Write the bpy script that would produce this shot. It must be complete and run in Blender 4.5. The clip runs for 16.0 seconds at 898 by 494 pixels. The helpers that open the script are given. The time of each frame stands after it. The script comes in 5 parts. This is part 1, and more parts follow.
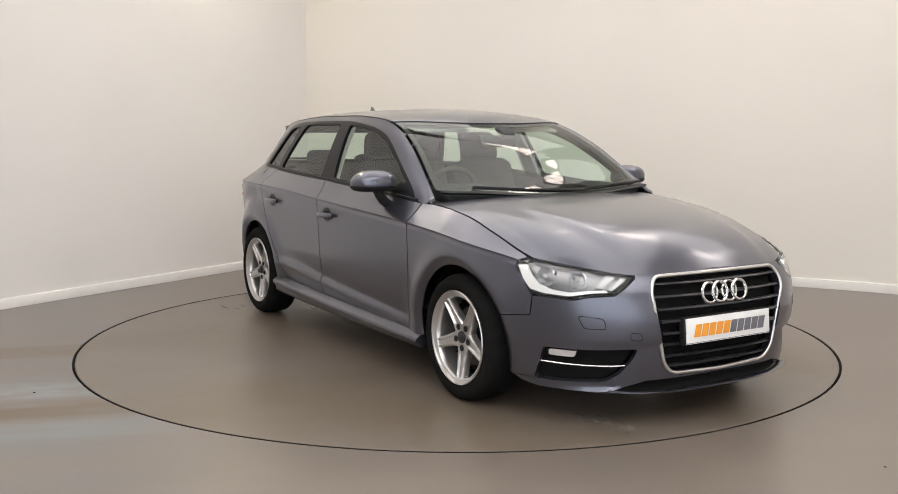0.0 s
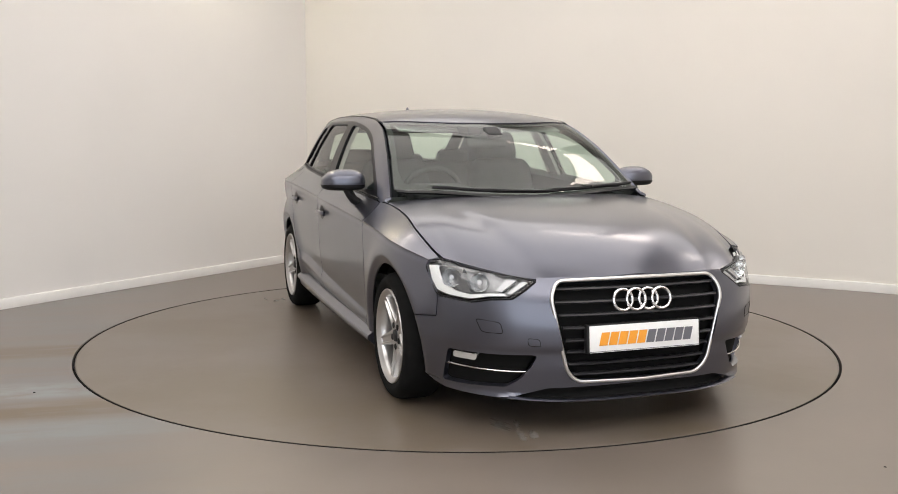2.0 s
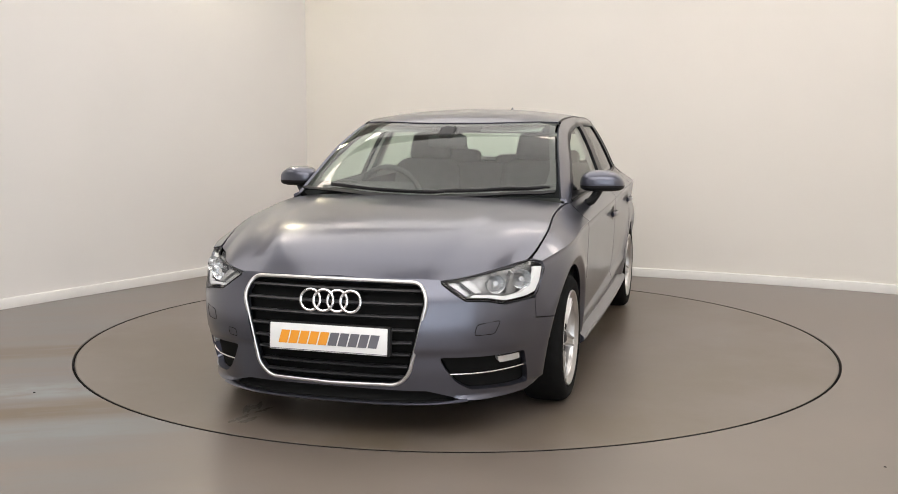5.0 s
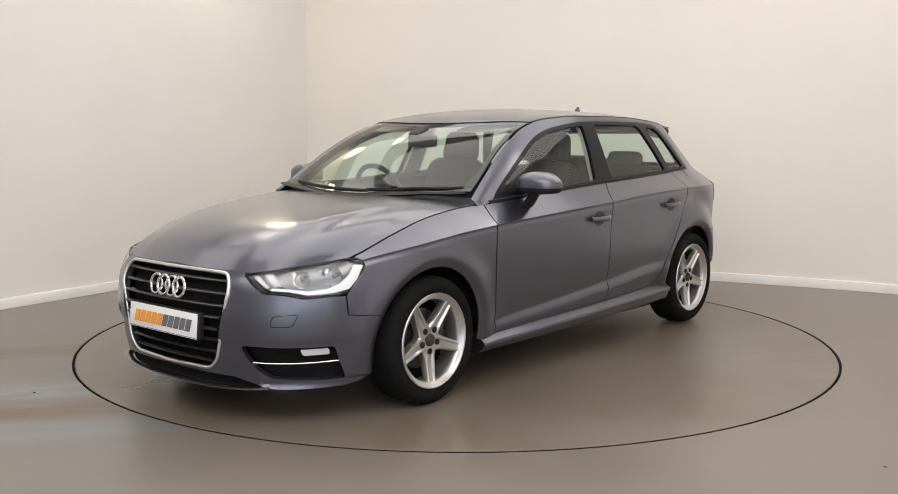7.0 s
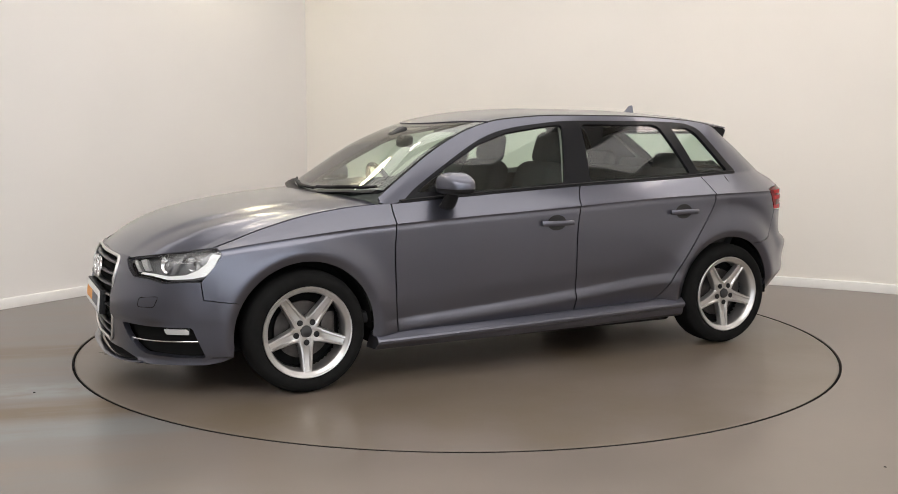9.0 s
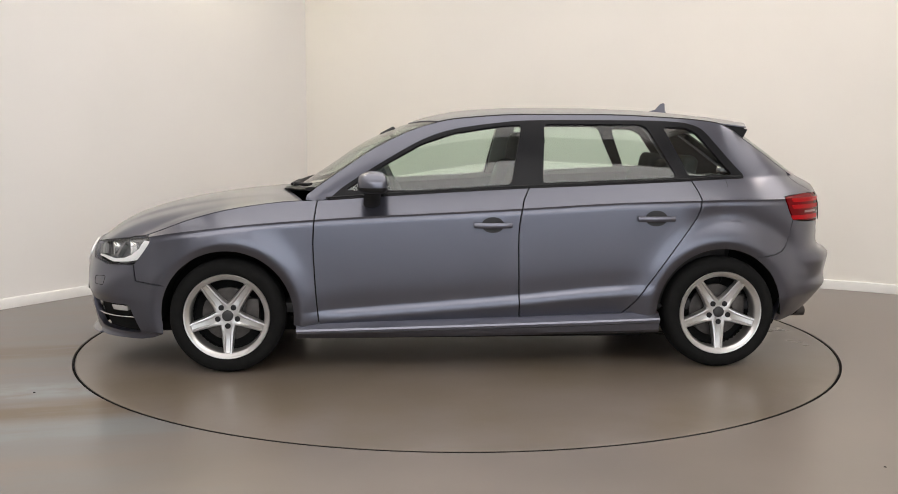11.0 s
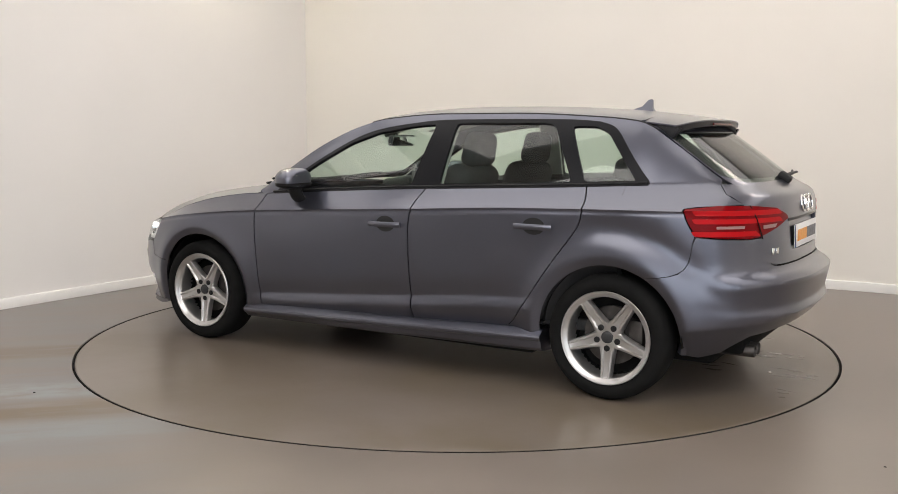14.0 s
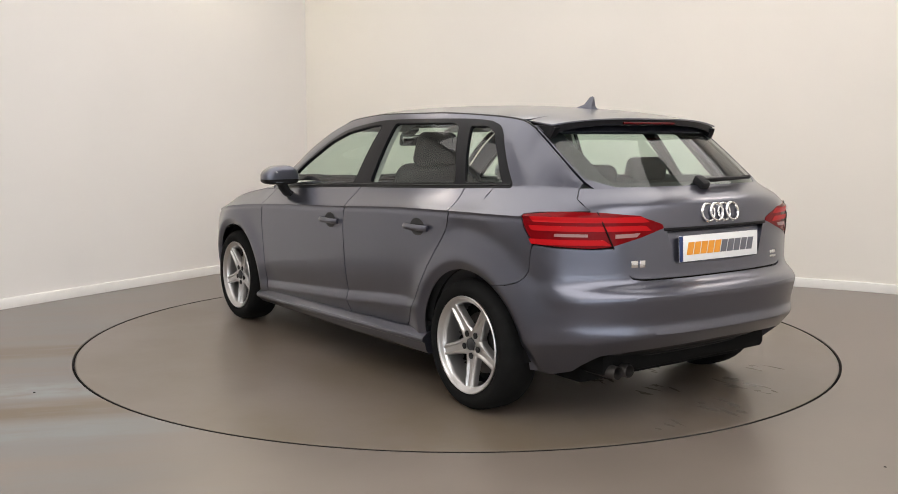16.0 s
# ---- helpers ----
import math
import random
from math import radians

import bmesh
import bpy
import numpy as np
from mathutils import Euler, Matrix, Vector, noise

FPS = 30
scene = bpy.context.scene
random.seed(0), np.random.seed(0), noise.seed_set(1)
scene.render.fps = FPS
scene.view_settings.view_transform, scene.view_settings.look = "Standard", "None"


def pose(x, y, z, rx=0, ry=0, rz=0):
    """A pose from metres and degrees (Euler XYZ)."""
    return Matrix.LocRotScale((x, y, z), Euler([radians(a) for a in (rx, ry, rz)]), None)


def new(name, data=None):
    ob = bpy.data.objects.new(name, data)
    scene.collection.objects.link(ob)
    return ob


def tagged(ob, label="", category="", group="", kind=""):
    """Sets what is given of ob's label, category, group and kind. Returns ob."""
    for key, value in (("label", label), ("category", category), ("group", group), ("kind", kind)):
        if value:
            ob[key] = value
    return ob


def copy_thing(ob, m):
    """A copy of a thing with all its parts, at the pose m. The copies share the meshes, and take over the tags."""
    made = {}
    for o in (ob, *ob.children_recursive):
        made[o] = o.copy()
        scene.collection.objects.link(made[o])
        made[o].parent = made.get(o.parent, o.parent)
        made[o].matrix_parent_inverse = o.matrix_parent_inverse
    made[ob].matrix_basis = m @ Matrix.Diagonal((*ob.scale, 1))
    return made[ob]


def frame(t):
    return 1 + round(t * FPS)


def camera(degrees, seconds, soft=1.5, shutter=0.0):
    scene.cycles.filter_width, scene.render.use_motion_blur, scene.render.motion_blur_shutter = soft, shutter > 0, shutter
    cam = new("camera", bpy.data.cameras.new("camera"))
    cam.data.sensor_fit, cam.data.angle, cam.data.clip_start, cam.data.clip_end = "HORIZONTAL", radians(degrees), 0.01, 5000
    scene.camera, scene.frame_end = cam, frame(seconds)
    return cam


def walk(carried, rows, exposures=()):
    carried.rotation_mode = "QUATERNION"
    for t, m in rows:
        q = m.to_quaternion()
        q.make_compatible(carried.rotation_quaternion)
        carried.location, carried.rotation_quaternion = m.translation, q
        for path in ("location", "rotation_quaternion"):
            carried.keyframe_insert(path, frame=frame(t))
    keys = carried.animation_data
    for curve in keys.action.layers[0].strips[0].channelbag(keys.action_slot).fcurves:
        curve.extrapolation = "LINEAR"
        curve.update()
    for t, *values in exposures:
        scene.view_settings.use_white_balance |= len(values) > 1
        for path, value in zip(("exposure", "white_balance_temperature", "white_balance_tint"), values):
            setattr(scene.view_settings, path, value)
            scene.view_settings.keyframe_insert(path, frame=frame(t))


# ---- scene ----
cam = camera(49.98, 16.0, soft=0.9)
STAND = pose(-0.060, -5.967, 1.268, 83.2, 0, -0.146) @ pose(0, 0, 0, 0, 0, 0.171)
walk(cam, [(0, STAND), (16, STAND)])

# world: a closed room, so only a trace of ambient
world = bpy.data.worlds.new("world")
scene.world = world
world.use_nodes = True
world.node_tree.nodes["Background"].inputs[0].default_value = (0.9, 0.93, 1, 1)
world.node_tree.nodes["Background"].inputs[1].default_value = 0.0
scene.view_settings.exposure = -0.33
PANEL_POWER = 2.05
FRONT_FILL_POWER = 3.5
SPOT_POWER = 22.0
FILL_STRIP_POWER = 1.75
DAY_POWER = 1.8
# unseen panels and strips, added on the ceiling as fill: x, y, width, depth, turn
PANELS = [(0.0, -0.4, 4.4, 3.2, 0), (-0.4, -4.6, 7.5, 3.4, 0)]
FILL_STRIPS = [(0.22, 2.05, 3.0, 1.30, -20), (2.88, 0.85, 2.2, 1.45, -38), (-2.0, 1.45, 2.6, 0.64, 58), (-3.35, -0.6, 2.0, 1.2, 58), (3.75, -0.7, 2.0, 1.3, -72), (4.2, -4.2, 3.6, 1.3, -88), (-0.8, -7.25, 8.4, 1.5, 0)]


# ---------------------------------------------------------------- materials
def mat(name, color, rough=0.5, metal=0.0, var=0.0, scale=8.0, bump=0.0, bscale=60.0, coat=0.0, spec=0.5, coat_rough=0.06):
    m = bpy.data.materials.new(name)
    m.use_nodes = True
    nt = m.node_tree
    b = nt.nodes["Principled BSDF"]
    b.inputs["Base Color"].default_value = (*color, 1)
    b.inputs["Roughness"].default_value = rough
    b.inputs["Metallic"].default_value = metal
    b.inputs["Coat Weight"].default_value = coat
    b.inputs["Coat Roughness"].default_value = coat_rough
    b.inputs["Specular IOR Level"].default_value = spec
    tc = nt.nodes.new("ShaderNodeTexCoord")
    if var:
        n = nt.nodes.new("ShaderNodeTexNoise")
        n.inputs["Scale"].default_value = scale
        n.inputs["Detail"].default_value = 6
        r = nt.nodes.new("ShaderNodeValToRGB")
        r.color_ramp.elements[0].position, r.color_ramp.elements[1].position = 0.3, 0.72
        r.color_ramp.elements[0].color = (*[c * (1 - var) for c in color], 1)
        r.color_ramp.elements[1].color = (*[min(1, c * (1 + var)) for c in color], 1)
        nt.links.new(tc.outputs["Object"], n.inputs["Vector"])
        nt.links.new(n.outputs["Fac"], r.inputs["Fac"])
        nt.links.new(r.outputs["Color"], b.inputs["Base Color"])
        q = nt.nodes.new("ShaderNodeMapRange")
        q.inputs["To Min"].default_value, q.inputs["To Max"].default_value = rough * 0.85, min(1, rough * 1.18)
        nt.links.new(n.outputs["Fac"], q.inputs["Value"])
        nt.links.new(q.outputs["Result"], b.inputs["Roughness"])
    if bump:
        n2 = nt.nodes.new("ShaderNodeTexNoise")
        n2.inputs["Scale"].default_value = bscale
        n2.inputs["Detail"].default_value = 4
        bp = nt.nodes.new("ShaderNodeBump")
        bp.inputs["Strength"].default_value = bump
        bp.inputs["Distance"].default_value = 0.004
        nt.links.new(tc.outputs["Object"], n2.inputs["Vector"])
        nt.links.new(n2.outputs["Fac"], bp.inputs["Height"])
        nt.links.new(bp.outputs["Normal"], b.inputs["Normal"])
    return m


def glow(name, color, strength):
    m = bpy.data.materials.new(name)
    m.use_nodes = True
    b = m.node_tree.nodes["Principled BSDF"]
    b.inputs["Base Color"].default_value = (*color, 1)
    b.inputs["Emission Color"].default_value = (*color, 1)
    b.inputs["Emission Strength"].default_value = strength
    return m


def glass(name, tint, ior=1.5, rough=0.0, edge=1.0):
    m = bpy.data.materials.new(name)
    m.use_nodes = True
    nt = m.node_tree
    nt.nodes.remove(nt.nodes["Principled BSDF"])
    tr = nt.nodes.new("ShaderNodeBsdfTransparent")
    tr.inputs[0].default_value = (*tint, 1)
    gl = nt.nodes.new("ShaderNodeBsdfGlossy")
    gl.inputs["Roughness"].default_value = rough
    lw = nt.nodes.new("ShaderNodeLayerWeight")
    lw.inputs[0].default_value = 0.5
    pw = nt.nodes.new("ShaderNodeMath")
    pw.operation = "POWER"
    pw.inputs[1].default_value = 5.0
    fr = nt.nodes.new("ShaderNodeMapRange")
    r0 = ((ior - 1) / (ior + 1)) ** 2
    fr.inputs["To Min"].default_value, fr.inputs["To Max"].default_value = 2.0 * r0, edge
    nt.links.new(lw.outputs["Facing"], pw.inputs[0])
    nt.links.new(pw.outputs[0], fr.inputs["Value"])
    mx = nt.nodes.new("ShaderNodeMixShader")
    nt.links.new(fr.outputs[0], mx.inputs[0])
    nt.links.new(tr.outputs[0], mx.inputs[1])
    nt.links.new(gl.outputs[0], mx.inputs[2])
    nt.links.new(mx.outputs[0], nt.nodes["Material Output"].inputs[0])
    return m


def car_paint():
    """Mid-grey metallic lacquer: flake noise under a clear coat."""
    m = mat("grey_metallic_paint", (0.15, 0.155, 0.19), 0.30, 0.9, coat=0.75, coat_rough=0.13)
    nt = m.node_tree
    b = nt.nodes["Principled BSDF"]
    tc = nt.nodes["Texture Coordinate"]
    v = nt.nodes.new("ShaderNodeTexVoronoi")
    v.inputs["Scale"].default_value = 900
    r = nt.nodes.new("ShaderNodeValToRGB")
    r.color_ramp.elements[0].color = (0.112, 0.116, 0.148, 1)
    r.color_ramp.elements[1].color = (0.126, 0.130, 0.165, 1)
    nt.links.new(tc.outputs["Object"], v.inputs["Vector"])
    nt.links.new(v.outputs["Color"], r.inputs["Fac"])
    nt.links.new(r.outputs["Color"], b.inputs["Base Color"])
    n = nt.nodes.new("ShaderNodeTexNoise")
    n.inputs["Scale"].default_value = 3.0
    n.inputs["Detail"].default_value = 5
    q = nt.nodes.new("ShaderNodeMapRange")
    q.inputs["To Min"].default_value, q.inputs["To Max"].default_value = 0.29, 0.32
    nt.links.new(tc.outputs["Object"], n.inputs["Vector"])
    nt.links.new(n.outputs["Fac"], q.inputs["Value"])
    nt.links.new(q.outputs["Result"], b.inputs["Roughness"])
    return m


def floor_paint(name, stains):
    """Semi-gloss painted concrete; with stains, streaks of brown rust and pale blue run across."""
    m = mat(name, (0.168, 0.140, 0.120), 0.30, 0, var=0.13, scale=1.3, bump=0.02, bscale=45, spec=0.60)
    nt = m.node_tree
    b = nt.nodes["Principled BSDF"]
    tc = nt.nodes["Texture Coordinate"]
    base = b.inputs["Base Color"].links[0].from_socket
    lie = nt.nodes.new("ShaderNodeMapping")
    lie.inputs["Rotation"].default_value = (0, 0, radians(-14))
    lie.inputs["Location"].default_value = (0.343, -0.609, 0)
    nt.links.new(tc.outputs["Object"], lie.inputs["Vector"])

    def mask(sx, sy, lo, hi, off):
        mp = nt.nodes.new("ShaderNodeMapping")
        mp.inputs["Scale"].default_value = (sx, sy, 1)
        mp.inputs["Location"].default_value = (off, off * 0.7, 0)
        n = nt.nodes.new("ShaderNodeTexNoise")
        n.inputs["Scale"].default_value = 1.0
        n.inputs["Detail"].default_value = 7
        n.inputs["Roughness"].default_value = 0.62
        r = nt.nodes.new("ShaderNodeMapRange")
        r.inputs["From Min"].default_value, r.inputs["From Max"].default_value = lo, hi
        nt.links.new(lie.outputs[0], mp.inputs["Vector"])
        nt.links.new(mp.outputs[0], n.inputs["Vector"])
        nt.links.new(n.outputs["Fac"], r.inputs["Value"])
        return r.outputs["Result"]

    def over(below, fac, color):
        mx = nt.nodes.new("ShaderNodeMix")
        mx.data_type = "RGBA"
        mx.inputs["B"].default_value = (*color, 1)
        nt.links.new(fac, mx.inputs["Factor"])
        nt.links.new(below, mx.inputs["A"])
        return mx.outputs["Result"]

    def times(a, c):
        mm = nt.nodes.new("ShaderNodeMath")
        mm.operation = "MULTIPLY"
        nt.links.new(a, mm.inputs[0])
        if isinstance(c, float):
            mm.inputs[1].default_value = c
        else:
            nt.links.new(c, mm.inputs[1])
        return mm.outputs[0]

    if stains:
        sep = nt.nodes.new("ShaderNodeSeparateXYZ")
        nt.links.new(lie.outputs[0], sep.inputs[0])

        def band(axis, edges):
            """1 within the inner edges along an axis, falling to 0 at the outer ones."""
            r1, r2 = nt.nodes.new("ShaderNodeMapRange"), nt.nodes.new("ShaderNodeMapRange")
            for r, (lo, hi) in ((r1, edges[:2]), (r2, (edges[3], edges[2]))):
                r.interpolation_type = "SMOOTHSTEP"
                r.inputs["From Min"].default_value, r.inputs["From Max"].default_value = lo, hi
                nt.links.new(sep.outputs[axis], r.inputs["Value"])
            return times(r1.outputs[0], r2.outputs[0])

        worn = band(0, (-9.0, -8.0, -1.9, -0.8))
        base = over(base, times(times(mask(0.9, 6.0, 0.40, 0.58, 3.1), worn), 0.65), (0.150, 0.150, 0.150))
        base = over(base, times(times(band(1, (-2.0, -1.85, -1.72, -1.55)), mask(1.6, 9, 0.30, 0.52, 8.0)), times(worn, 0.95)), (0.122, 0.084, 0.045))
        base = over(base, times(times(band(1, (-0.72, -0.6, -0.42, -0.3)), mask(1.6, 9, 0.30, 0.52, 5.0)), times(worn, 0.95)), (0.128, 0.092, 0.052))
        base = over(base, times(times(band(1, (-2.35, -2.2, -2.05, -1.92)), mask(1.5, 6, 0.3, 0.55, 1.7)), times(worn, 0.9)), (0.178, 0.193, 0.198))
        base = over(base, times(times(band(1, (-1.6, -1.5, -1.35, -1.2)), mask(2.5, 6, 0.38, 0.56, 9.7)), times(worn, 0.95)), (0.205, 0.225, 0.232))
    else:
        base = over(base, times(mask(0.9, 0.9, 0.38, 0.60, 2.2), 0.8), (0.128, 0.100, 0.068))
    nt.links.new(base, b.inputs["Base Color"])
    return m


PAINT = car_paint()
M_WALL = mat("wall_paint", (0.80, 0.765, 0.715), 0.8, 0, var=0.02, scale=0.9, bump=0.05, bscale=120)
M_WALL_L = mat("wall_paint_cool", (0.79, 0.765, 0.74), 0.8, 0, var=0.02, scale=0.9, bump=0.05, bscale=120)
M_WALL_S = mat("bounce_wall_paint", (0.80, 0.82, 0.84), 0.8, 0, var=0.03, scale=0.9, bump=0.05, bscale=120)
M_CEIL = mat("ceiling_paint", (0.72, 0.70, 0.66), 0.9, 0, var=0.02, scale=1.0)
M_SKIRT = mat("skirting_paint", (0.77, 0.755, 0.735), 0.45, 0, var=0.03, scale=4)
M_FLOOR = floor_paint("floor_paint", True)
M_TABLE = floor_paint("turntable_paint", False)
M_GAP = mat("gap_black", (0.008, 0.008, 0.008), 0.85, spec=0.12)
M_BLACK = mat("black_plastic", (0.014, 0.014, 0.015), 0.5, 0, var=0.2, scale=30, spec=0.2)
M_GLOSS = mat("gloss_black", (0.010, 0.010, 0.012), 0.28, 0, spec=0.14)
M_RUBBER = mat("tyre_rubber", (0.009, 0.009, 0.009), 0.85, 0, var=0.25, scale=20, bump=0.2, bscale=90, spec=0.1)
M_ALLOY = mat("alloy", (0.56, 0.55, 0.545), 0.29, 0.88)
M_DISC = mat("brake_steel", (0.09, 0.082, 0.078), 0.5, 0.8, var=0.25, scale=25)
M_CHROME = mat("chrome", (0.78, 0.78, 0.79), 0.14, 1.0)
M_SATIN = mat("satin_chrome", (0.72, 0.72, 0.72), 0.28, 1.0)
M_REFL = mat("lamp_reflector", (0.86, 0.87, 0.88), 0.22, 0.85)
M_DRL = mat("lamp_white_strip", (0.9, 0.9, 0.9), 0.3, 0.0)
M_LAMP_BEZEL = mat("lamp_bezel", (0.24, 0.24, 0.25), 0.25, 0.7)
M_INDICATOR = mat("indicator_clear", (0.42, 0.42, 0.43), 0.25, 0.4)
M_SLAT = mat("grille_black", (0.022, 0.022, 0.024), 0.30, 0, spec=0.6)
M_PLATE = mat("plate_white", (0.80, 0.80, 0.80), 0.35, 0, var=0.02, scale=20)
M_ORANGE = mat("bar_orange", (0.82, 0.33, 0.03), 0.4)
M_DGREY = mat("bar_grey", (0.13, 0.13, 0.15), 0.4)
M_BLUE = mat("plate_blue", (0.02, 0.04, 0.14), 0.4)
M_RED = mat("tail_lamp_red", (0.15, 0.002, 0.004), 0.12, 0, spec=0.10)
M_REDIN = mat("tail_lamp_bright_red", (0.42, 0.007, 0.010), 0.25, 0, spec=0.1)
M_REDDK = mat("tail_lamp_dark_red", (0.09, 0.002, 0.003), 0.2, 0, spec=0.3)
M_CLEAR = mat("tail_lamp_clear", (0.30, 0.16, 0.155), 0.3, 0.0)
M_FOG = mat("fog_reflector", (0.86, 0.87, 0.88), 0.16, 0.7)
M_GLASS = glass("window_glass", (0.80, 0.91, 0.85))
M_LENS = glass("lamp_lens", (0.96, 0.97, 0.97), 1.3, 0.0, 0.5)
M_TRIM = mat("interior_plastic", (0.026, 0.026, 0.028), 0.6, 0, var=0.15, scale=14)
M_CLOTH = mat("seat_cloth", (0.032, 0.032, 0.036), 0.9, 0, var=0.2, scale=9)
M_LINER = mat("headliner_cloth", (0.42, 0.41, 0.39), 0.95, 0, var=0.05, scale=40)
M_MIRROR = mat("mirror_silver", (0.85, 0.86, 0.87), 0.02, 1.0)


# ---------------------------------------------------------------- mesh helpers
def link(name, verts, faces, material, parent=None, label="", smooth=40):
    me = bpy.data.meshes.new(name)
    me.from_pydata([tuple(v) for v in verts], [], [tuple(f) for f in faces])
    me.validate()
    if smooth:
        me.polygons.foreach_set("use_smooth", [True] * len(me.polygons))
        me.set_sharp_from_angle(angle=radians(smooth))
    me.materials.append(material)
    ob = new(name, me)
    ob.parent = parent
    if label:
        tagged(ob, label)
    return ob


def part(name, bm, material, parent=None, label="", smooth=40):
    bmesh.ops.recalc_face_normals(bm, faces=bm.faces)
    me = bpy.data.meshes.new(name)
    bm.to_mesh(me)
    bm.free()
    if smooth:
        me.polygons.foreach_set("use_smooth", [True] * len(me.polygons))
        me.set_sharp_from_angle(angle=radians(smooth))
    me.materials.append(material)
    ob = new(name, me)
    ob.parent = parent
    if label:
        tagged(ob, label)
    return ob


def empty(name, label, category, group="", kind=""):
    ob = new(name)
    ob.empty_display_size = 0.2
    return tagged(ob, label, category, group, kind)


def box_bm(sx, sy, sz, bevel=0.0, m=None, seg=2):
    bm = bmesh.new()
    bmesh.ops.create_cube(bm, size=1, matrix=Matrix.Diagonal((sx, sy, sz, 1)))
    if bevel:
        bmesh.ops.bevel(bm, geom=bm.edges[:], offset=bevel, segments=seg, affect="EDGES", profile=0.5)
    if m is not None:
        bmesh.ops.transform(bm, matrix=m, verts=bm.verts)
    return bm


def merge(*bms):
    out = bmesh.new()
    for b in bms:
        tmp = bpy.data.meshes.new("tmp")
        b.to_mesh(tmp)
        b.free()
        out.from_mesh(tmp)
        bpy.data.meshes.remove(tmp)
    return out


def lathe_y(profile, n=64, closed=True):
    """(r, y) points turned about the y axis."""
    k = len(profile)
    verts = [(r * math.cos(2 * math.pi * i / n), y, r * math.sin(2 * math.pi * i / n)) for i in range(n) for r, y in profile]
    faces = []
    for i in range(n):
        for j in range(k if closed else k - 1):
            a, b = i * k + j, i * k + (j + 1) % k
            c, d = ((i + 1) % n) * k + (j + 1) % k, ((i + 1) % n) * k + j
            faces.append((a, b, c, d))
    return verts, faces


def tube(path, rx, ry=None, n=8, closed=False, up=(0, 0, 1)):
    """A rod along a list of points; rx across, ry along up."""
    ry = ry or rx
    P = [Vector(p) for p in path]
    verts, faces, k = [], [], len(P)
    for i, p in enumerate(P):
        a = P[(i - 1) % k] if closed or i else P[i]
        b = P[(i + 1) % k] if closed or i < k - 1 else P[i]
        d = (b - a).normalized()
        s = d.cross(Vector(up))
        s = s.normalized() if s.length > 1e-4 else Vector((1, 0, 0))
        w = s.cross(d).normalized()
        for j in range(n):
            t = 2 * math.pi * j / n
            verts.append(p + s * (rx * math.cos(t)) + w * (ry * math.sin(t)))
    for i in range(k if closed else k - 1):
        for j in range(n):
            i2 = (i + 1) % k
            faces.append((i * n + j, i * n + (j + 1) % n, i2 * n + (j + 1) % n, i2 * n + j))
    if not closed:
        faces += [tuple(range(n))[::-1], tuple((k - 1) * n + j for j in range(n))]
    return verts, faces


def spl(*pts):
    """A smooth monotone curve through (x, y) points, as a function."""
    pts = sorted(pts)
    x, y = np.array([p[0] for p in pts], float), np.array([p[1] for p in pts], float)
    h, d = np.diff(x), np.diff(y) / np.diff(x)
    m = np.zeros(len(x))
    m[0], m[-1] = d[0], d[-1]
    for i in range(1, len(x) - 1):
        if d[i - 1] * d[i] > 0:
            w1, w2 = 2 * h[i] + h[i - 1], h[i] + 2 * h[i - 1]
            m[i] = (w1 + w2) / (w1 / d[i - 1] + w2 / d[i])

    def f(q):
        q = min(max(q, x[0]), x[-1])
        i = min(max(int(np.searchsorted(x, q) - 1), 0), len(h) - 1)
        t = (q - x[i]) / h[i]
        return float((1 + 2 * t) * (1 - t) ** 2 * y[i] + t * (1 - t) ** 2 * h[i] * m[i] + t * t * (3 - 2 * t) * y[i + 1] + t * t * (t - 1) * h[i] * m[i + 1])
    return f


def curve2(pts, n=8, closed=False):
    """A Catmull-Rom line through 2D points."""
    P = [np.array(p, float) for p in pts]
    k, out = len(P), []
    for i in range(k if closed else k - 1):
        g = (lambda j: P[j % k]) if closed else (lambda j: P[min(max(j, 0), k - 1)])
        a, b, c, d = g(i - 1), g(i), g(i + 1), g(i + 2)
        for s in range(n):
            t = s / n
            out.append(0.5 * (2 * b + (c - a) * t + (2 * a - 5 * b + 4 * c - d) * t * t + (3 * b - a - 3 * c + d) * t ** 3))
    if not closed:
        out.append(P[-1])
    return [tuple(p) for p in out]


def rounded(poly, r, n=5):
    """A 2D polygon with its corners rounded."""
    poly = [p for i, p in enumerate(poly) if math.dist(p, poly[i - 1]) > 1e-6]
    out, k = [], len(poly)
    for i in range(k):
        a, b, c = (np.array(poly[j % k], float) for j in (i - 1, i, i + 1))
        ra = min(r, 0.45 * np.linalg.norm(a - b), 0.45 * np.linalg.norm(c - b))
        p, q = b + (a - b) / np.linalg.norm(a - b) * ra, b + (c - b) / np.linalg.norm(c - b) * ra
        out += [tuple((1 - t) ** 2 * p + 2 * t * (1 - t) * b + t * t * q) for t in np.linspace(0, 1, n)]
    return out


def inside(poly, a, b):
    hit = np.zeros(a.shape, bool)
    k = len(poly)
    for i in range(k):
        (x1, y1), (x2, y2) = poly[i], poly[(i + 1) % k]
        if y1 != y2:
            hit ^= ((y1 > b) != (y2 > b)) & (a < (x2 - x1) * (b - y1) / (y2 - y1) + x1)
    return hit


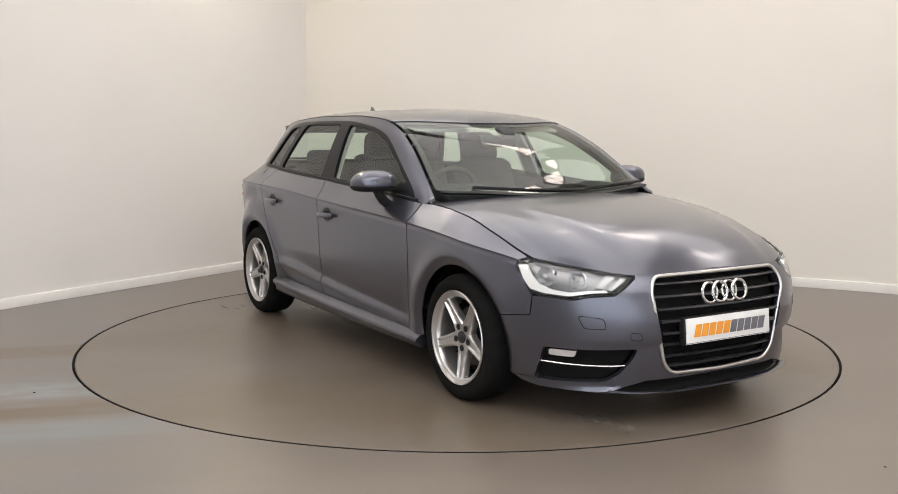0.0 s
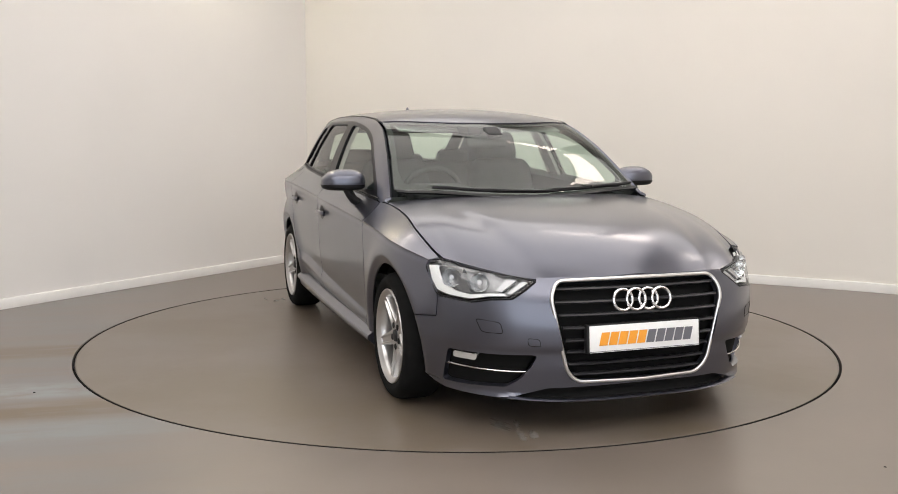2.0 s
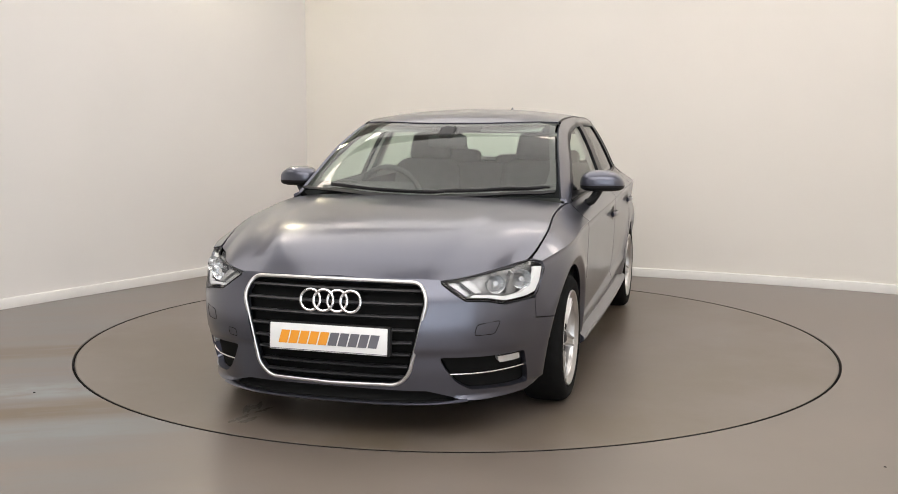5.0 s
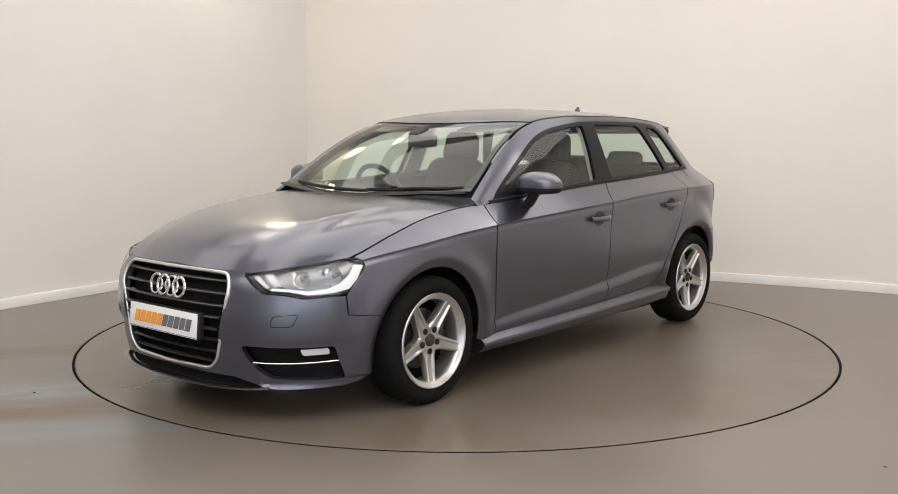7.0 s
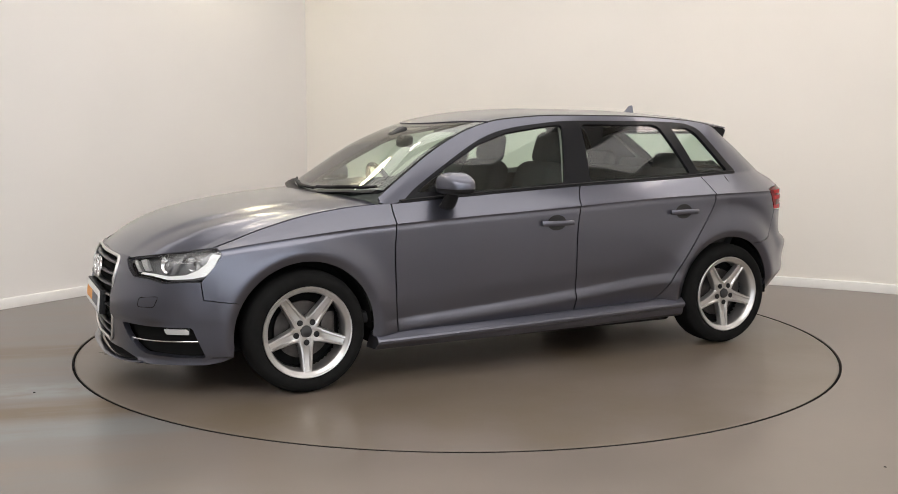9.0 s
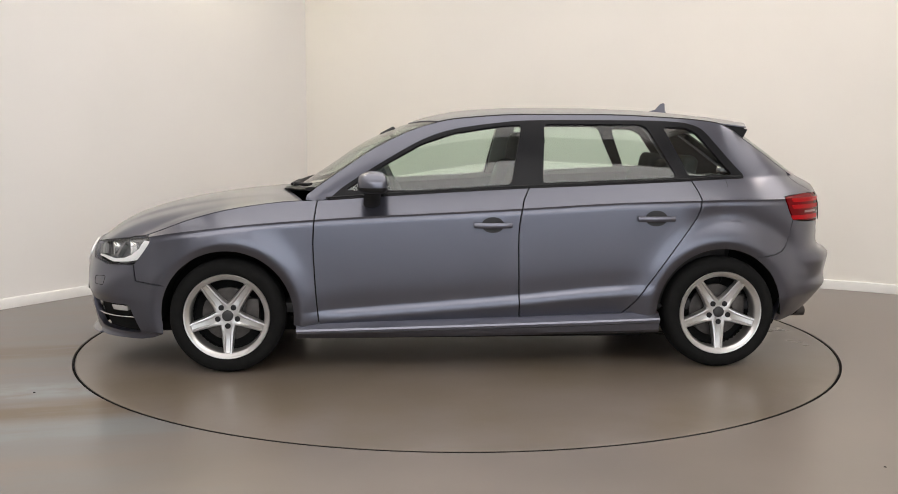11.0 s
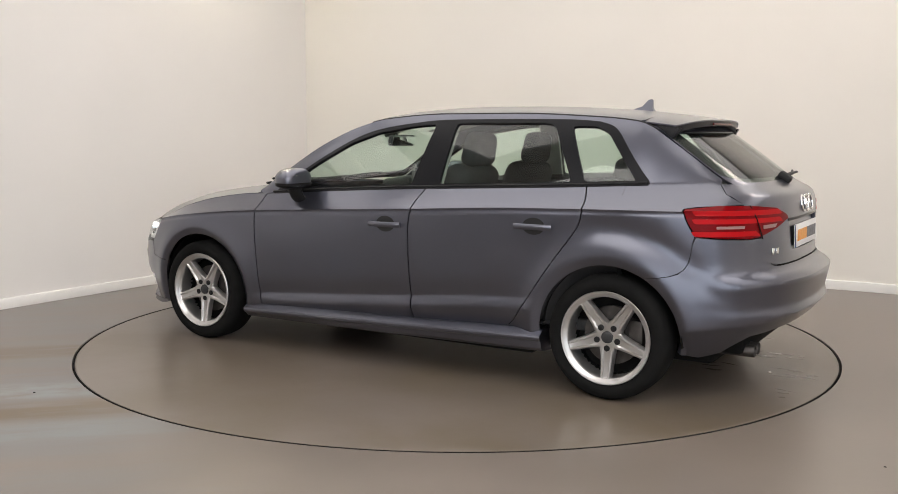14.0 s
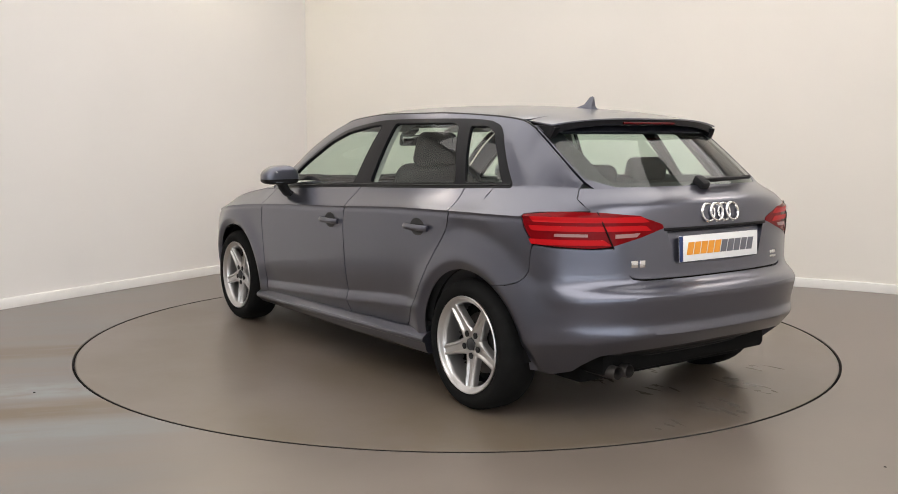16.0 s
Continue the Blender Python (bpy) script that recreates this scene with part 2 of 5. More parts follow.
def patch(f, clip, step, holes=(), back=0.014, lift=0.0):
    """The part of the surface f(a, b) within the outline clip and outside the holes, on a grid whose rim is drawn to the outlines;
    the rim turns in by back. lift moves it along the normal."""
    step = (step, step) if isinstance(step, float) else step
    C = np.array(clip)
    S = np.array(step)
    lo, hi = np.floor(C.min(0) / S) * S, np.ceil(C.max(0) / S) * S
    na, nb = [max(2, int(round((hi[i] - lo[i]) / step[i]))) for i in (0, 1)]
    A, B = np.meshgrid(np.linspace(lo[0], hi[0], na + 1), np.linspace(lo[1], hi[1], nb + 1), indexing="ij")
    ca, cb = (A[1:, 1:] + A[:-1, :-1]) / 2, (B[1:, 1:] + B[:-1, :-1]) / 2
    keep = inside(clip, ca, cb)
    for hole in holes:
        keep &= ~inside(hole, ca, cb)
    idx, uv, faces = {}, [], []
    for i in range(na):
        for j in range(nb):
            if keep[i, j]:
                q = []
                for c in ((i, j), (i + 1, j), (i + 1, j + 1), (i, j + 1)):
                    if c not in idx:
                        idx[c] = len(uv)
                        uv.append([A[c], B[c]])
                    q.append(idx[c])
                faces.append(q)
    count = {}
    for q in faces:
        for s in range(4):
            e = (q[s], q[(s + 1) % 4])
            count[tuple(sorted(e))] = count.get(tuple(sorted(e)), 0) + 1
    rim_edges = [(q[s], q[(s + 1) % 4]) for q in faces for s in range(4) if count[tuple(sorted((q[s], q[(s + 1) % 4])))] == 1]
    rim = sorted({v for e in rim_edges for v in e})
    uv = np.array(uv)
    loops = [np.array(p) for p in (clip, *holes)]
    near = np.full(len(rim), 1e9)
    best = uv[rim].copy()
    for L in loops:
        for p, q in zip(L, np.roll(L, -1, 0)):
            d = (q - p) / S
            ll = d @ d
            if ll < 1e-12:
                continue
            w = (uv[rim] - p) / S
            t = np.clip((w @ d) / ll, 0, 1)
            pt = p + t[:, None] * (q - p)
            dist = np.linalg.norm((uv[rim] - pt) / S, axis=1)
            m = dist < near
            near[m], best[m] = dist[m], pt[m]
    orig = uv[rim].copy()
    uv[rim] = best
    taken = set()
    for L in loops:
        for i in range(len(L)):
            a, b, c = L[i - 1], L[i], L[(i + 1) % len(L)]
            u, v = (b - a) / S, (c - b) / S
            nu, nv = np.linalg.norm(u), np.linalg.norm(v)
            if nu < 1e-9 or nv < 1e-9 or (u @ v) / (nu * nv) > 0.8:
                continue
            dist = np.linalg.norm((orig - b) / S, axis=1)
            for k in np.argsort(dist)[:3]:
                if k not in taken and dist[k] < 2:
                    taken.add(k)
                    uv[rim[k]] = b
                    break
    V = np.array([f(a, b) for a, b in uv])

    def normals():
        N = np.zeros_like(V)
        for q in faces:
            n = np.cross(V[q[2]] - V[q[0]], V[q[3]] - V[q[1]])
            for v in q:
                N[v] += n
        return N / np.maximum(np.linalg.norm(N, axis=1, keepdims=True), 1e-12)
    N = normals()
    mid = V.mean(0)
    if N.mean(0) @ (mid - np.array([mid[0] * 0.6, 0, 0.5])) < 0:
        faces = [q[::-1] for q in faces]
        rim_edges = [(b, a) for a, b in rim_edges]
        N = -N
    V = V + N * lift
    verts = [tuple(v) for v in V]
    if back:
        link_of = {}
        for v in rim:
            link_of[v] = len(verts)
            verts.append(tuple(V[v] - N[v] * back))
        faces = faces + [[b, a, link_of[a], link_of[b]] for a, b in rim_edges]
    return verts, faces


def flip(vf):
    """The mirror image on the car's other side."""
    return [(x, -y, z) for x, y, z in vf[0]], [tuple(q[::-1]) for q in vf[1]]


# ---------------------------------------------------------------- the studio
TABLE_R = 2.244
CEIL_Z = 3.3


def ring_floor():
    """The floor sheet with a round hole for the turntable."""
    n = 128
    verts, faces = [], []
    for r in (TABLE_R + 0.014, 2.6, 4.0, 14.0):
        verts += [(r * math.cos(2 * math.pi * i / n), r * math.sin(2 * math.pi * i / n), 0) for i in range(n)]
    verts += [((TABLE_R + 0.014) * math.cos(2 * math.pi * i / n), (TABLE_R + 0.014) * math.sin(2 * math.pi * i / n), -0.06) for i in range(n)]
    for k in range(3):
        faces += [(k * n + i, (k + 1) * n + i, (k + 1) * n + (i + 1) % n, k * n + (i + 1) % n) for i in range(n)]
    faces += [(4 * n + i, i, (i + 1) % n, 4 * n + (i + 1) % n) for i in range(n)]
    return verts, faces


tagged(link("floor", *ring_floor(), M_FLOOR), "grey-beige painted concrete floor with rust and pale stains", "floor", kind="structure")
tagged(part("turntable_pit", box_bm(4.7, 4.7, 0.05, 0, pose(0, 0, -0.10)), M_GAP), "black pit below the turntable edge", "pit", kind="structure")


def turntable():
    prof = [(TABLE_R - 0.0, -0.05), (TABLE_R - 0.0, -0.004), (TABLE_R - 0.006, 0.0), (1.6, 0.0), (0.8, 0.0), (0.02, 0.0), (0.02, -0.05)]
    n, k = 160, len(prof)
    verts = [(r * math.cos(2 * math.pi * i / n), r * math.sin(2 * math.pi * i / n), z) for i in range(n) for r, z in prof]
    faces = [(i * k + j, ((i + 1) % n) * k + j, ((i + 1) % n) * k + j + 1, i * k + j + 1) for i in range(n) for j in range(k - 1)]
    faces.append([i * k + k - 2 for i in range(n)])
    ob = empty("turntable", "round grey painted car turntable flush with the floor", "turntable")
    link("disc", verts, faces, M_TABLE, ob, smooth=30)
    # black band puts the gap's shade into colour along the disc's edge
    band = [(TABLE_R + 0.005, 0.0005), (TABLE_R + 0.005, -0.055), (TABLE_R + 0.0005, -0.055), (TABLE_R + 0.0005, 0.0005)]
    verts = [(r * math.cos(2 * math.pi * i / n), r * math.sin(2 * math.pi * i / n), z) for i in range(n) for r, z in band]
    faces = [(i * 4 + j, i * 4 + (j + 1) % 4, ((i + 1) % n) * 4 + (j + 1) % 4, ((i + 1) % n) * 4 + j) for i in range(n) for j in range(4)]
    link("gap_shade_band", verts, faces, M_GAP, ob, "black band that paints the dark of the gap round the disc", smooth=30)
    return ob


def marks(parent):
    """Scuffs, damp smears and specks on the turntable's paint."""
    rng = random.Random(5)
    for cx, cy, sx, sy, n in ((-1.86, -0.48, 0.17, 0.10, 10), (-2.02, -0.10, 0.10, 0.10, 7), (-2.08, 0.36, 0.05, 0.10, 5), (-1.62, -0.05, 0.10, 0.10, 5), (-1.66, -0.86, 0.12, 0.08, 4), (1.80, -0.44, 0.06, 0.07, 5), (2.03, -0.42, 0.05, 0.05, 4), (-1.2, 0.02, 0.18, 0.08, 6), (-1.36, -0.36, 0.10, 0.06, 4)):
        for _ in range(n):
            x, y = cx + rng.uniform(-sx, sx), cy + rng.uniform(-sy, sy)
            if math.hypot(x, y) > 2.13:
                continue
            a, b, t, k = rng.uniform(0.02, 0.085), rng.uniform(0.008, 0.028), rng.uniform(-0.4, 0.4), 18
            verts = [(x, y, 0.0016)]
            for i in range(k):
                w = 2 * math.pi * i / k
                r = rng.uniform(0.45, 1.2)
                u, v = a * r * math.cos(w), b * r * math.sin(w)
                verts.append((x + u * math.cos(t) - v * math.sin(t), y + u * math.sin(t) + v * math.cos(t), 0.0012))
            link("scuff", verts, [(0, i + 1, (i + 1) % k + 1) for i in range(k)], M_SCUFF, parent)


M_SCUFF = mat("damp_scuff", (0.215, 0.195, 0.175), 0.07, 0, var=0.25, scale=50, spec=0.6)
TURNTABLE = turntable()
marks(TURNTABLE)

LEFT = [(-1.45, 3.66), (-3.25, 0.82), (-6.9, -4.94), (-7.6, -9.0)]
BACK = curve2([(-1.45, 3.66), (0.2, 3.06), (1.88, 2.42), (2.82, 1.98), (3.48, 1.60), (4.1, 1.05), (4.6, 0.1), (4.9, -1.6), (5.0, -4.0), (5.0, -9.0)], 8)


def wall(name, path, material, label, thick=0.12, h=CEIL_Z):
    """A wall along a plan line; its thickness goes to the outside (the left of the line's way)."""
    P = [Vector((*p, 0)) for p in path]
    verts, faces = [], []
    for i, p in enumerate(P):
        d = (P[min(i + 1, len(P) - 1)] - P[max(i - 1, 0)]).normalized()
        o = Vector((-d.y, d.x, 0)) * thick
        for q, z in ((p, -0.02), (p, h), (p + o, h), (p + o, -0.02)):
            verts.append((q.x, q.y, z))
    for i in range(len(P) - 1):
        for j in range(4):
            a, b = i * 4 + j, i * 4 + (j + 1) % 4
            faces.append((a, b, b + 4, a + 4))
    faces += [(3, 2, 1, 0), tuple(4 * (len(P) - 1) + j for j in range(4))]
    return tagged(link(name, verts, faces, material, smooth=30), label, "wall", kind="structure")


def skirting(path, side, label):
    """A painted board at a wall's foot, with a rounded top edge."""
    P = [Vector((*p, 0)) for p in path]
    prof = [(0.0, 0.001), (0.022, 0.001), (0.022, 0.064), (0.017, 0.073), (0.006, 0.077), (0.0, 0.077)]
    k, verts, faces = len(prof), [], []
    for i, p in enumerate(P):
        d = (P[min(i + 1, len(P) - 1)] - P[max(i - 1, 0)]).normalized()
        o = Vector((-d.y, d.x, 0)) * side
        verts += [(p.x + o.x * (u - 0.001), p.y + o.y * (u - 0.001), z) for u, z in prof]
    for i in range(len(P) - 1):
        faces += [(i * k + j, i * k + j + 1, (i + 1) * k + j + 1, (i + 1) * k + j) for j in range(k - 1)]
    return tagged(link("baseboard", verts, faces, M_SKIRT, smooth=30), label, "baseboard", kind="structure")


wall("wall_west", LEFT[::-1], M_WALL_L, "smooth off-white painted studio wall", 0.12)
wall("wall_north", BACK, M_WALL, "curved cream-white painted studio wall", 0.12)
# unseen wall, kept bright and bluish to bounce cool light onto the car
wall("wall_south", [(5.1, -8.2), (-7.7, -8.2)], M_WALL_S, "unseen cool white wall behind the camera, bouncing light onto the car", 0.12)


def daylight_window():
    """A wide frosted window, unseen behind the camera, added for the paint's cool reflections: a frame with mullions
    and glowing panes.
    """
    ob = empty("window_1", "wide frosted daylight window, unseen, added behind the camera for cool reflections", "window", kind="structure")
    x0, x1, z0, z1, n = -2.4, 4.8, 0.12, 2.45, 6
    bars = [box_bm(x1 - x0 + 0.12, 0.06, 0.06, 0.004, pose((x0 + x1) / 2, 0, z)) for z in (z0 - 0.03, z1 + 0.03)]
    bars += [box_bm(0.05, 0.06, z1 - z0, 0.004, pose(x0 + (x1 - x0) * i / n, 0, (z0 + z1) / 2)) for i in range(n + 1)]
    part("window_frame", merge(*bars), M_SKIRT, ob)
    for i in range(n):
        w = (x1 - x0) / n
        part("pane", box_bm(w - 0.05, 0.012, z1 - z0, 0, pose(x0 + w * (i + 0.5), -0.01, (z0 + z1) / 2)), M_DAY, ob)
    ob.matrix_basis = pose(0, -8.165, 0)
    return ob


M_DAY = glow("frosted_daylight", (0.86, 0.93, 1.0), DAY_POWER)
daylight_window()
skirting(LEFT, 1, "white painted skirting board along the studio wall")
skirting(BACK, -1, "white painted skirting board along the curved wall")
tagged(part("ceiling", box_bm(14, 15, 0.1, 0, pose(-1, -2.2, CEIL_Z + 0.05)), M_CEIL), "plain pale ceiling above the turntable", "ceiling", kind="structure")

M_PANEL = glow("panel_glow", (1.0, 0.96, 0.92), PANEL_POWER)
M_SPOT = glow("downlight_glow", (1.0, 0.90, 0.62), SPOT_POWER)
M_FIX = mat("fixture_white", (0.75, 0.75, 0.74), 0.5)


def panel_light(x, y, sx, sy, rz=0):
    ob = empty("added_ceiling_light", "unseen white ceiling light panel added to light the car", "ceiling light", "ceiling light panels")
    ob.matrix_basis = pose(x, y, CEIL_Z, 0, 0, rz)
    fr = merge(*[box_bm(w, d, 0.03, 0.003, pose(u, v, -0.015)) for w, d, u, v in ((sx + 0.06, 0.03, 0, sy / 2 + 0.015), (sx + 0.06, 0.03, 0, -sy / 2 - 0.015), (0.03, sy, sx / 2 + 0.015, 0), (0.03, sy, -sx / 2 - 0.015, 0))])
    part("frame", fr, M_FIX, ob)
    part("diffuser", box_bm(sx, sy, 0.008, 0, pose(0, 0, -0.016)), M_PANEL, ob)
    return ob


# added strips brighten the walls; the front panel fills the car's near side
M_FILL_STRIP = glow("fill_strip_glow", (1.0, 0.965, 0.935), FILL_STRIP_POWER)
M_FRONT_FILL = glow("front_fill_glow", (1.0, 0.965, 0.935), FRONT_FILL_POWER)
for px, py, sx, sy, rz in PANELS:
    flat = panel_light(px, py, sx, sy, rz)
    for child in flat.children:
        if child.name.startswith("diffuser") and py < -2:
            child.data.materials[0] = M_FRONT_FILL
for px, py, sx, sy, rz in FILL_STRIPS:
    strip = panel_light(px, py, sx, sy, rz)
    tagged(strip, "unseen ceiling strip added to brighten the wall and the car's reflections", "strip light", "wall strip lights")
    strip.name = "fill_strip"
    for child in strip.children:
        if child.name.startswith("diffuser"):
            child.data.materials[0] = M_FILL_STRIP


def downlight(x, y):
    ob = empty("downlight", "round warm ceiling downlight near the wall", "downlight")
    ob.matrix_basis = pose(x, y, CEIL_Z - 0.012, 90, 0, 0)
    link("bezel", *lathe_y([(0.203, -0.01), (0.23, -0.01), (0.23, 0.012), (0.203, 0.012)], 32), M_FIX, ob)
    v, f = lathe_y([(0.0, 0.004), (0.20, 0.004), (0.20, 0.0), (0.0, 0.0)], 32)
    link("bulb", v, f, M_SPOT, ob)
    return ob


downlight(-2.0, 2.45)


def speck(x, y, r):
    """A flat chip of grit."""
    rng = random.Random(int(1000 * x))
    ring = [(x + r * rng.uniform(0.6, 1) * math.cos(t), y + r * rng.uniform(0.6, 1) * math.sin(t), 0.0005) for t in np.linspace(0, 2 * math.pi, 9)[:-1]]
    verts = ring + [(x, y, 0.004)]
    ob = link("grit_speck", verts, [(i, (i + 1) % 8, 8) for i in range(8)], M_GAP, smooth=0)
    return tagged(ob, "tiny dark speck of grit on the painted floor", "grit", "grit on the floor")


speck(-2.07, -1.38, 0.010)
speck(1.62, -2.41, 0.008)

# ---------------------------------------------------------------- the car's surfaces (x ahead, y to its left, z up)
WB, HUB_Z, ARCH_R, LIP_R = 1.318, 0.303, 0.348, 0.388
NE, NR = 2.9, 2.9
XF0, XR0 = 1.2, -1.3
nose_x = spl((0.12, 2.12), (0.145, 2.165), (0.165, 2.172), (0.185, 2.155), (0.22, 2.16), (0.30, 2.174), (0.362, 2.180), (0.392, 2.195), (0.45, 2.198), (0.58, 2.175), (0.67, 2.125), (0.72, 2.07), (0.80, 1.97), (0.92, 1.80))
tail_x = spl((0.15, -2.04), (0.24, -2.06), (0.335, -2.088), (0.40, -2.106), (0.43, -2.112), (0.47, -2.104), (0.54, -2.116), (0.590, -2.124), (0.612, -2.108), (0.645, -2.052), (0.67, -2.04), (0.80, -2.036), (0.88, -2.034), (0.94, -2.030), (0.972, -2.020), (0.986, -2.004), (1.03, -1.925), (1.08, -1.87))
shoulder = spl((-2.1, 0.915), (-1.646, 0.916), (-0.882, 0.903), (-0.146, 0.866), (0.841, 0.815), (1.166, 0.791), (1.588, 0.742), (2.0, 0.66))
belt = spl((-2.1, 1.035), (-1.7, 1.033), (-1.457, 1.027), (-1.158, 1.013), (-0.135, 0.971), (0.5, 0.935), (0.823, 0.912), (1.0, 0.902), (1.3, 0.862), (1.5, 0.812), (1.7, 0.740), (1.85, 0.690), (2.0, 0.655))
belt_y = spl((-1.6, 0.715), (-1.3, 0.738), (-1.1, 0.762), (-0.5, 0.795), (0.2, 0.80), (0.82, 0.772), (1.0, 0.755), (1.2, 0.755), (1.5, 0.79), (1.7, 0.815), (1.9, 0.84))
low_line = spl((-2.0, 0.47), (-0.834, 0.453), (-0.15, 0.399), (0.824, 0.327), (1.4, 0.29))
plan = spl((-1.3, 0.985), (-0.9, 0.995), (0.0, 1.0), (0.8, 0.990), (1.2, 0.985))
section = spl((-0.2, 0.80), (0.0, 0.834), (0.25, 0.858), (0.45, 0.869), (0.65, 0.877), (0.85, 0.882), (1.0, 0.884))


tail_flat = spl((0.15, -1.98), (0.3, -2.06), (0.45, -2.10), (0.6, -2.085), (0.7, -2.045), (0.93, -2.02), (1.03, -1.925), (1.08, -1.87))


def ends(x, z):
    """How far the plan narrows towards nose and tail."""
    if x > XF0:
        return max(0.0, 1 - min(1, (x - XF0) / (nose_x(z) - XF0)) ** NE) ** (1 / NE)
    if x < XR0:
        k = min(1, max(0, (-1.66 - x) / 0.28))
        k = k * k * (3 - 2 * k)
        end = tail_flat(z) + (tail_x(z) - tail_flat(z)) * k
        return max(0.0, 1 - min(1, (XR0 - x) / (XR0 - end)) ** NR) ** (1 / NR)
    return 1.0


def raw_y(x, z):
    """The flank's half width with no narrowing."""
    zs = shoulder(x)
    zb = max(belt(x), zs + 0.008)
    p = plan(min(max(x, XR0), XF0))
    if z <= zs:
        s = (z - 0.2) / (zs - 0.2)
        y = section(s)
        c = low_line(x)
        fade = min(1, max(0, (x + 1.0) / 0.25)) * min(1, max(0, (0.95 - x) / 0.2))
        if fade:
            below = z - c
            if below > 0:
                y -= fade * 0.008 * math.exp(-(below / 0.07) ** 2)
            else:
                u = min(1, -below / 0.055)
                y += fade * (-0.008 + 0.017 * u * (2 - u) - 0.034 * max(0, -below - 0.055) / 0.1)
        y = (y - 0.006 * math.exp(-((zs - z - 0.012) / 0.010) ** 2)) * p
    else:
        t = min(1, (z - zs) / (zb - zs))
        y = section(1.0) * p + (belt_y(x) - section(1.0) * p) * (1.2 * t - 0.2 * t * t)
    for cx in (WB, -WB):
        d = math.hypot(x - cx, z - HUB_Z)
        if z > 0.2 and d < 0.62:
            y += 0.020 * math.exp(-((d - LIP_R) / 0.075) ** 2) if d > LIP_R else 0.020 - 0.55 * max(0.0, LIP_R - d - 0.004)
        if cx < 0 and 0.5 < z < zs:
            y -= 0.014 * math.exp(-((d - 0.525) / 0.055) ** 2) * min(1, (z - 0.5) / 0.15) * min(1, max(0, (-1.08 - x) / 0.22))
    return y


rail_y = spl((-2.0, 0.45), (-1.86, 0.535), (-1.75, 0.562), (-1.6, 0.565), (-1.5, 0.562), (-1.36, 0.568), (-1.1, 0.585), (-0.7, 0.60), (-0.3, 0.605), (0.1, 0.60), (0.276, 0.608), (0.514, 0.648), (0.738, 0.695), (0.9, 0.73))
rail_z = spl((-2.0, 0.93), (-1.82, 1.022), (-1.75, 1.066), (-1.6, 1.176), (-1.5, 1.246), (-1.43, 1.295), (-1.36, 1.324), (-1.1, 1.350), (-0.7, 1.366), (-0.3, 1.366), (0.1, 1.342), (0.276, 1.303), (0.514, 1.198), (0.738, 1.055), (0.87, 0.962), (0.92, 0.925))
mid_z = spl((1.10, 0.915), (1.01, 0.958), (0.845, 1.061), (0.618, 1.211), (0.48, 1.276), (0.38, 1.312), (0.2, 1.368), (0.0, 1.399), (-0.35, 1.415), (-0.7, 1.413), (-0.96, 1.403), (-1.17, 1.389), (-1.36, 1.369), (-1.5, 1.349), (-1.62, 1.329))


def side(x, z):
    """A point of the left flank or of the glasshouse side."""
    zb = belt(x)
    if z <= zb or x > 0.9:
        return (x, raw_y(x, z) * ends(x, z), z)
    yb = belt_y(x) * ends(x, zb)
    t = (z - zb) / max(0.02, rail_z(x) - zb)
    return (x, yb + (rail_y(x) - yb) * (0.78 * t + 0.22 * t ** 3), z)


def top(x, y):
    """A point of windscreen or roof."""
    a = abs(y) / rail_y(x)
    return (x, y, mid_z(x) + (rail_z(x) - mid_z(x)) * (0.72 * a ** 2 + 0.28 * a ** 6))


def front(w, z):
    """A point of the nose; w runs from the middle (0) round to the flank (1.5708)."""
    a = nose_x(z) - XF0
    c, s = max(0.0, math.cos(w)), math.sin(w)
    x = XF0 + a * c ** (2 / NE)
    return (x, math.copysign(raw_y(min(x, 1.88), z) * abs(s) ** (2 / NE), s), z)


def fy(y, z):
    w = 0.8
    for _ in range(6):
        x = XF0 + (nose_x(z) - XF0) * max(0.0, math.cos(w)) ** (2 / NE)
        w = math.asin(min(1, (abs(y) / raw_y(min(x, 1.88), z)) ** (NE / 2)))
    return math.copysign(w, y)


def fx(x, z):
    return math.acos(min(1, ((x - XF0) / (nose_x(z) - XF0)) ** (NE / 2)))


low_crease = spl((-2.2, 0.434), (-2.10, 0.430), (-2.03, 0.415), (-1.885, 0.395), (-1.70, 0.374), (-1.5, 0.36))


def rear(w, z):
    """A point of the tail; w as in front()."""
    a = XR0 - tail_x(z)
    c, s = max(0.0, math.cos(w)), math.sin(w)
    x = XR0 - a * c ** (2 / NR)
    y = raw_y(x, z) * ends(x, z)
    round_corner = min(1, max(0, (x + 2.09) / 0.2)) * min(1, max(0, (-1.72 - x) / 0.1))
    under = max(0.0, low_crease(x) - z) * min(1, max(0, (-1.63 - x) / 0.06))
    return (x + 0.6 * under * (1 - abs(s) ** 3), math.copysign(max(0.0, y - 0.6 * under * s * s), s), z - 0.02 * round_corner * math.exp(-((z - 0.59) / 0.045) ** 2))


def ry(y, z):
    lo, hi = 0.0, math.pi / 2
    for _ in range(24):
        w = (lo + hi) / 2
        lo, hi = (w, hi) if rear(w, z)[1] < abs(y) else (lo, w)
    return math.copysign(lo, y) if y else 0.0


def rx(x, z):
    return math.acos(min(1, ((XR0 - x) / (XR0 - tail_x(z))) ** (NR / 2)))


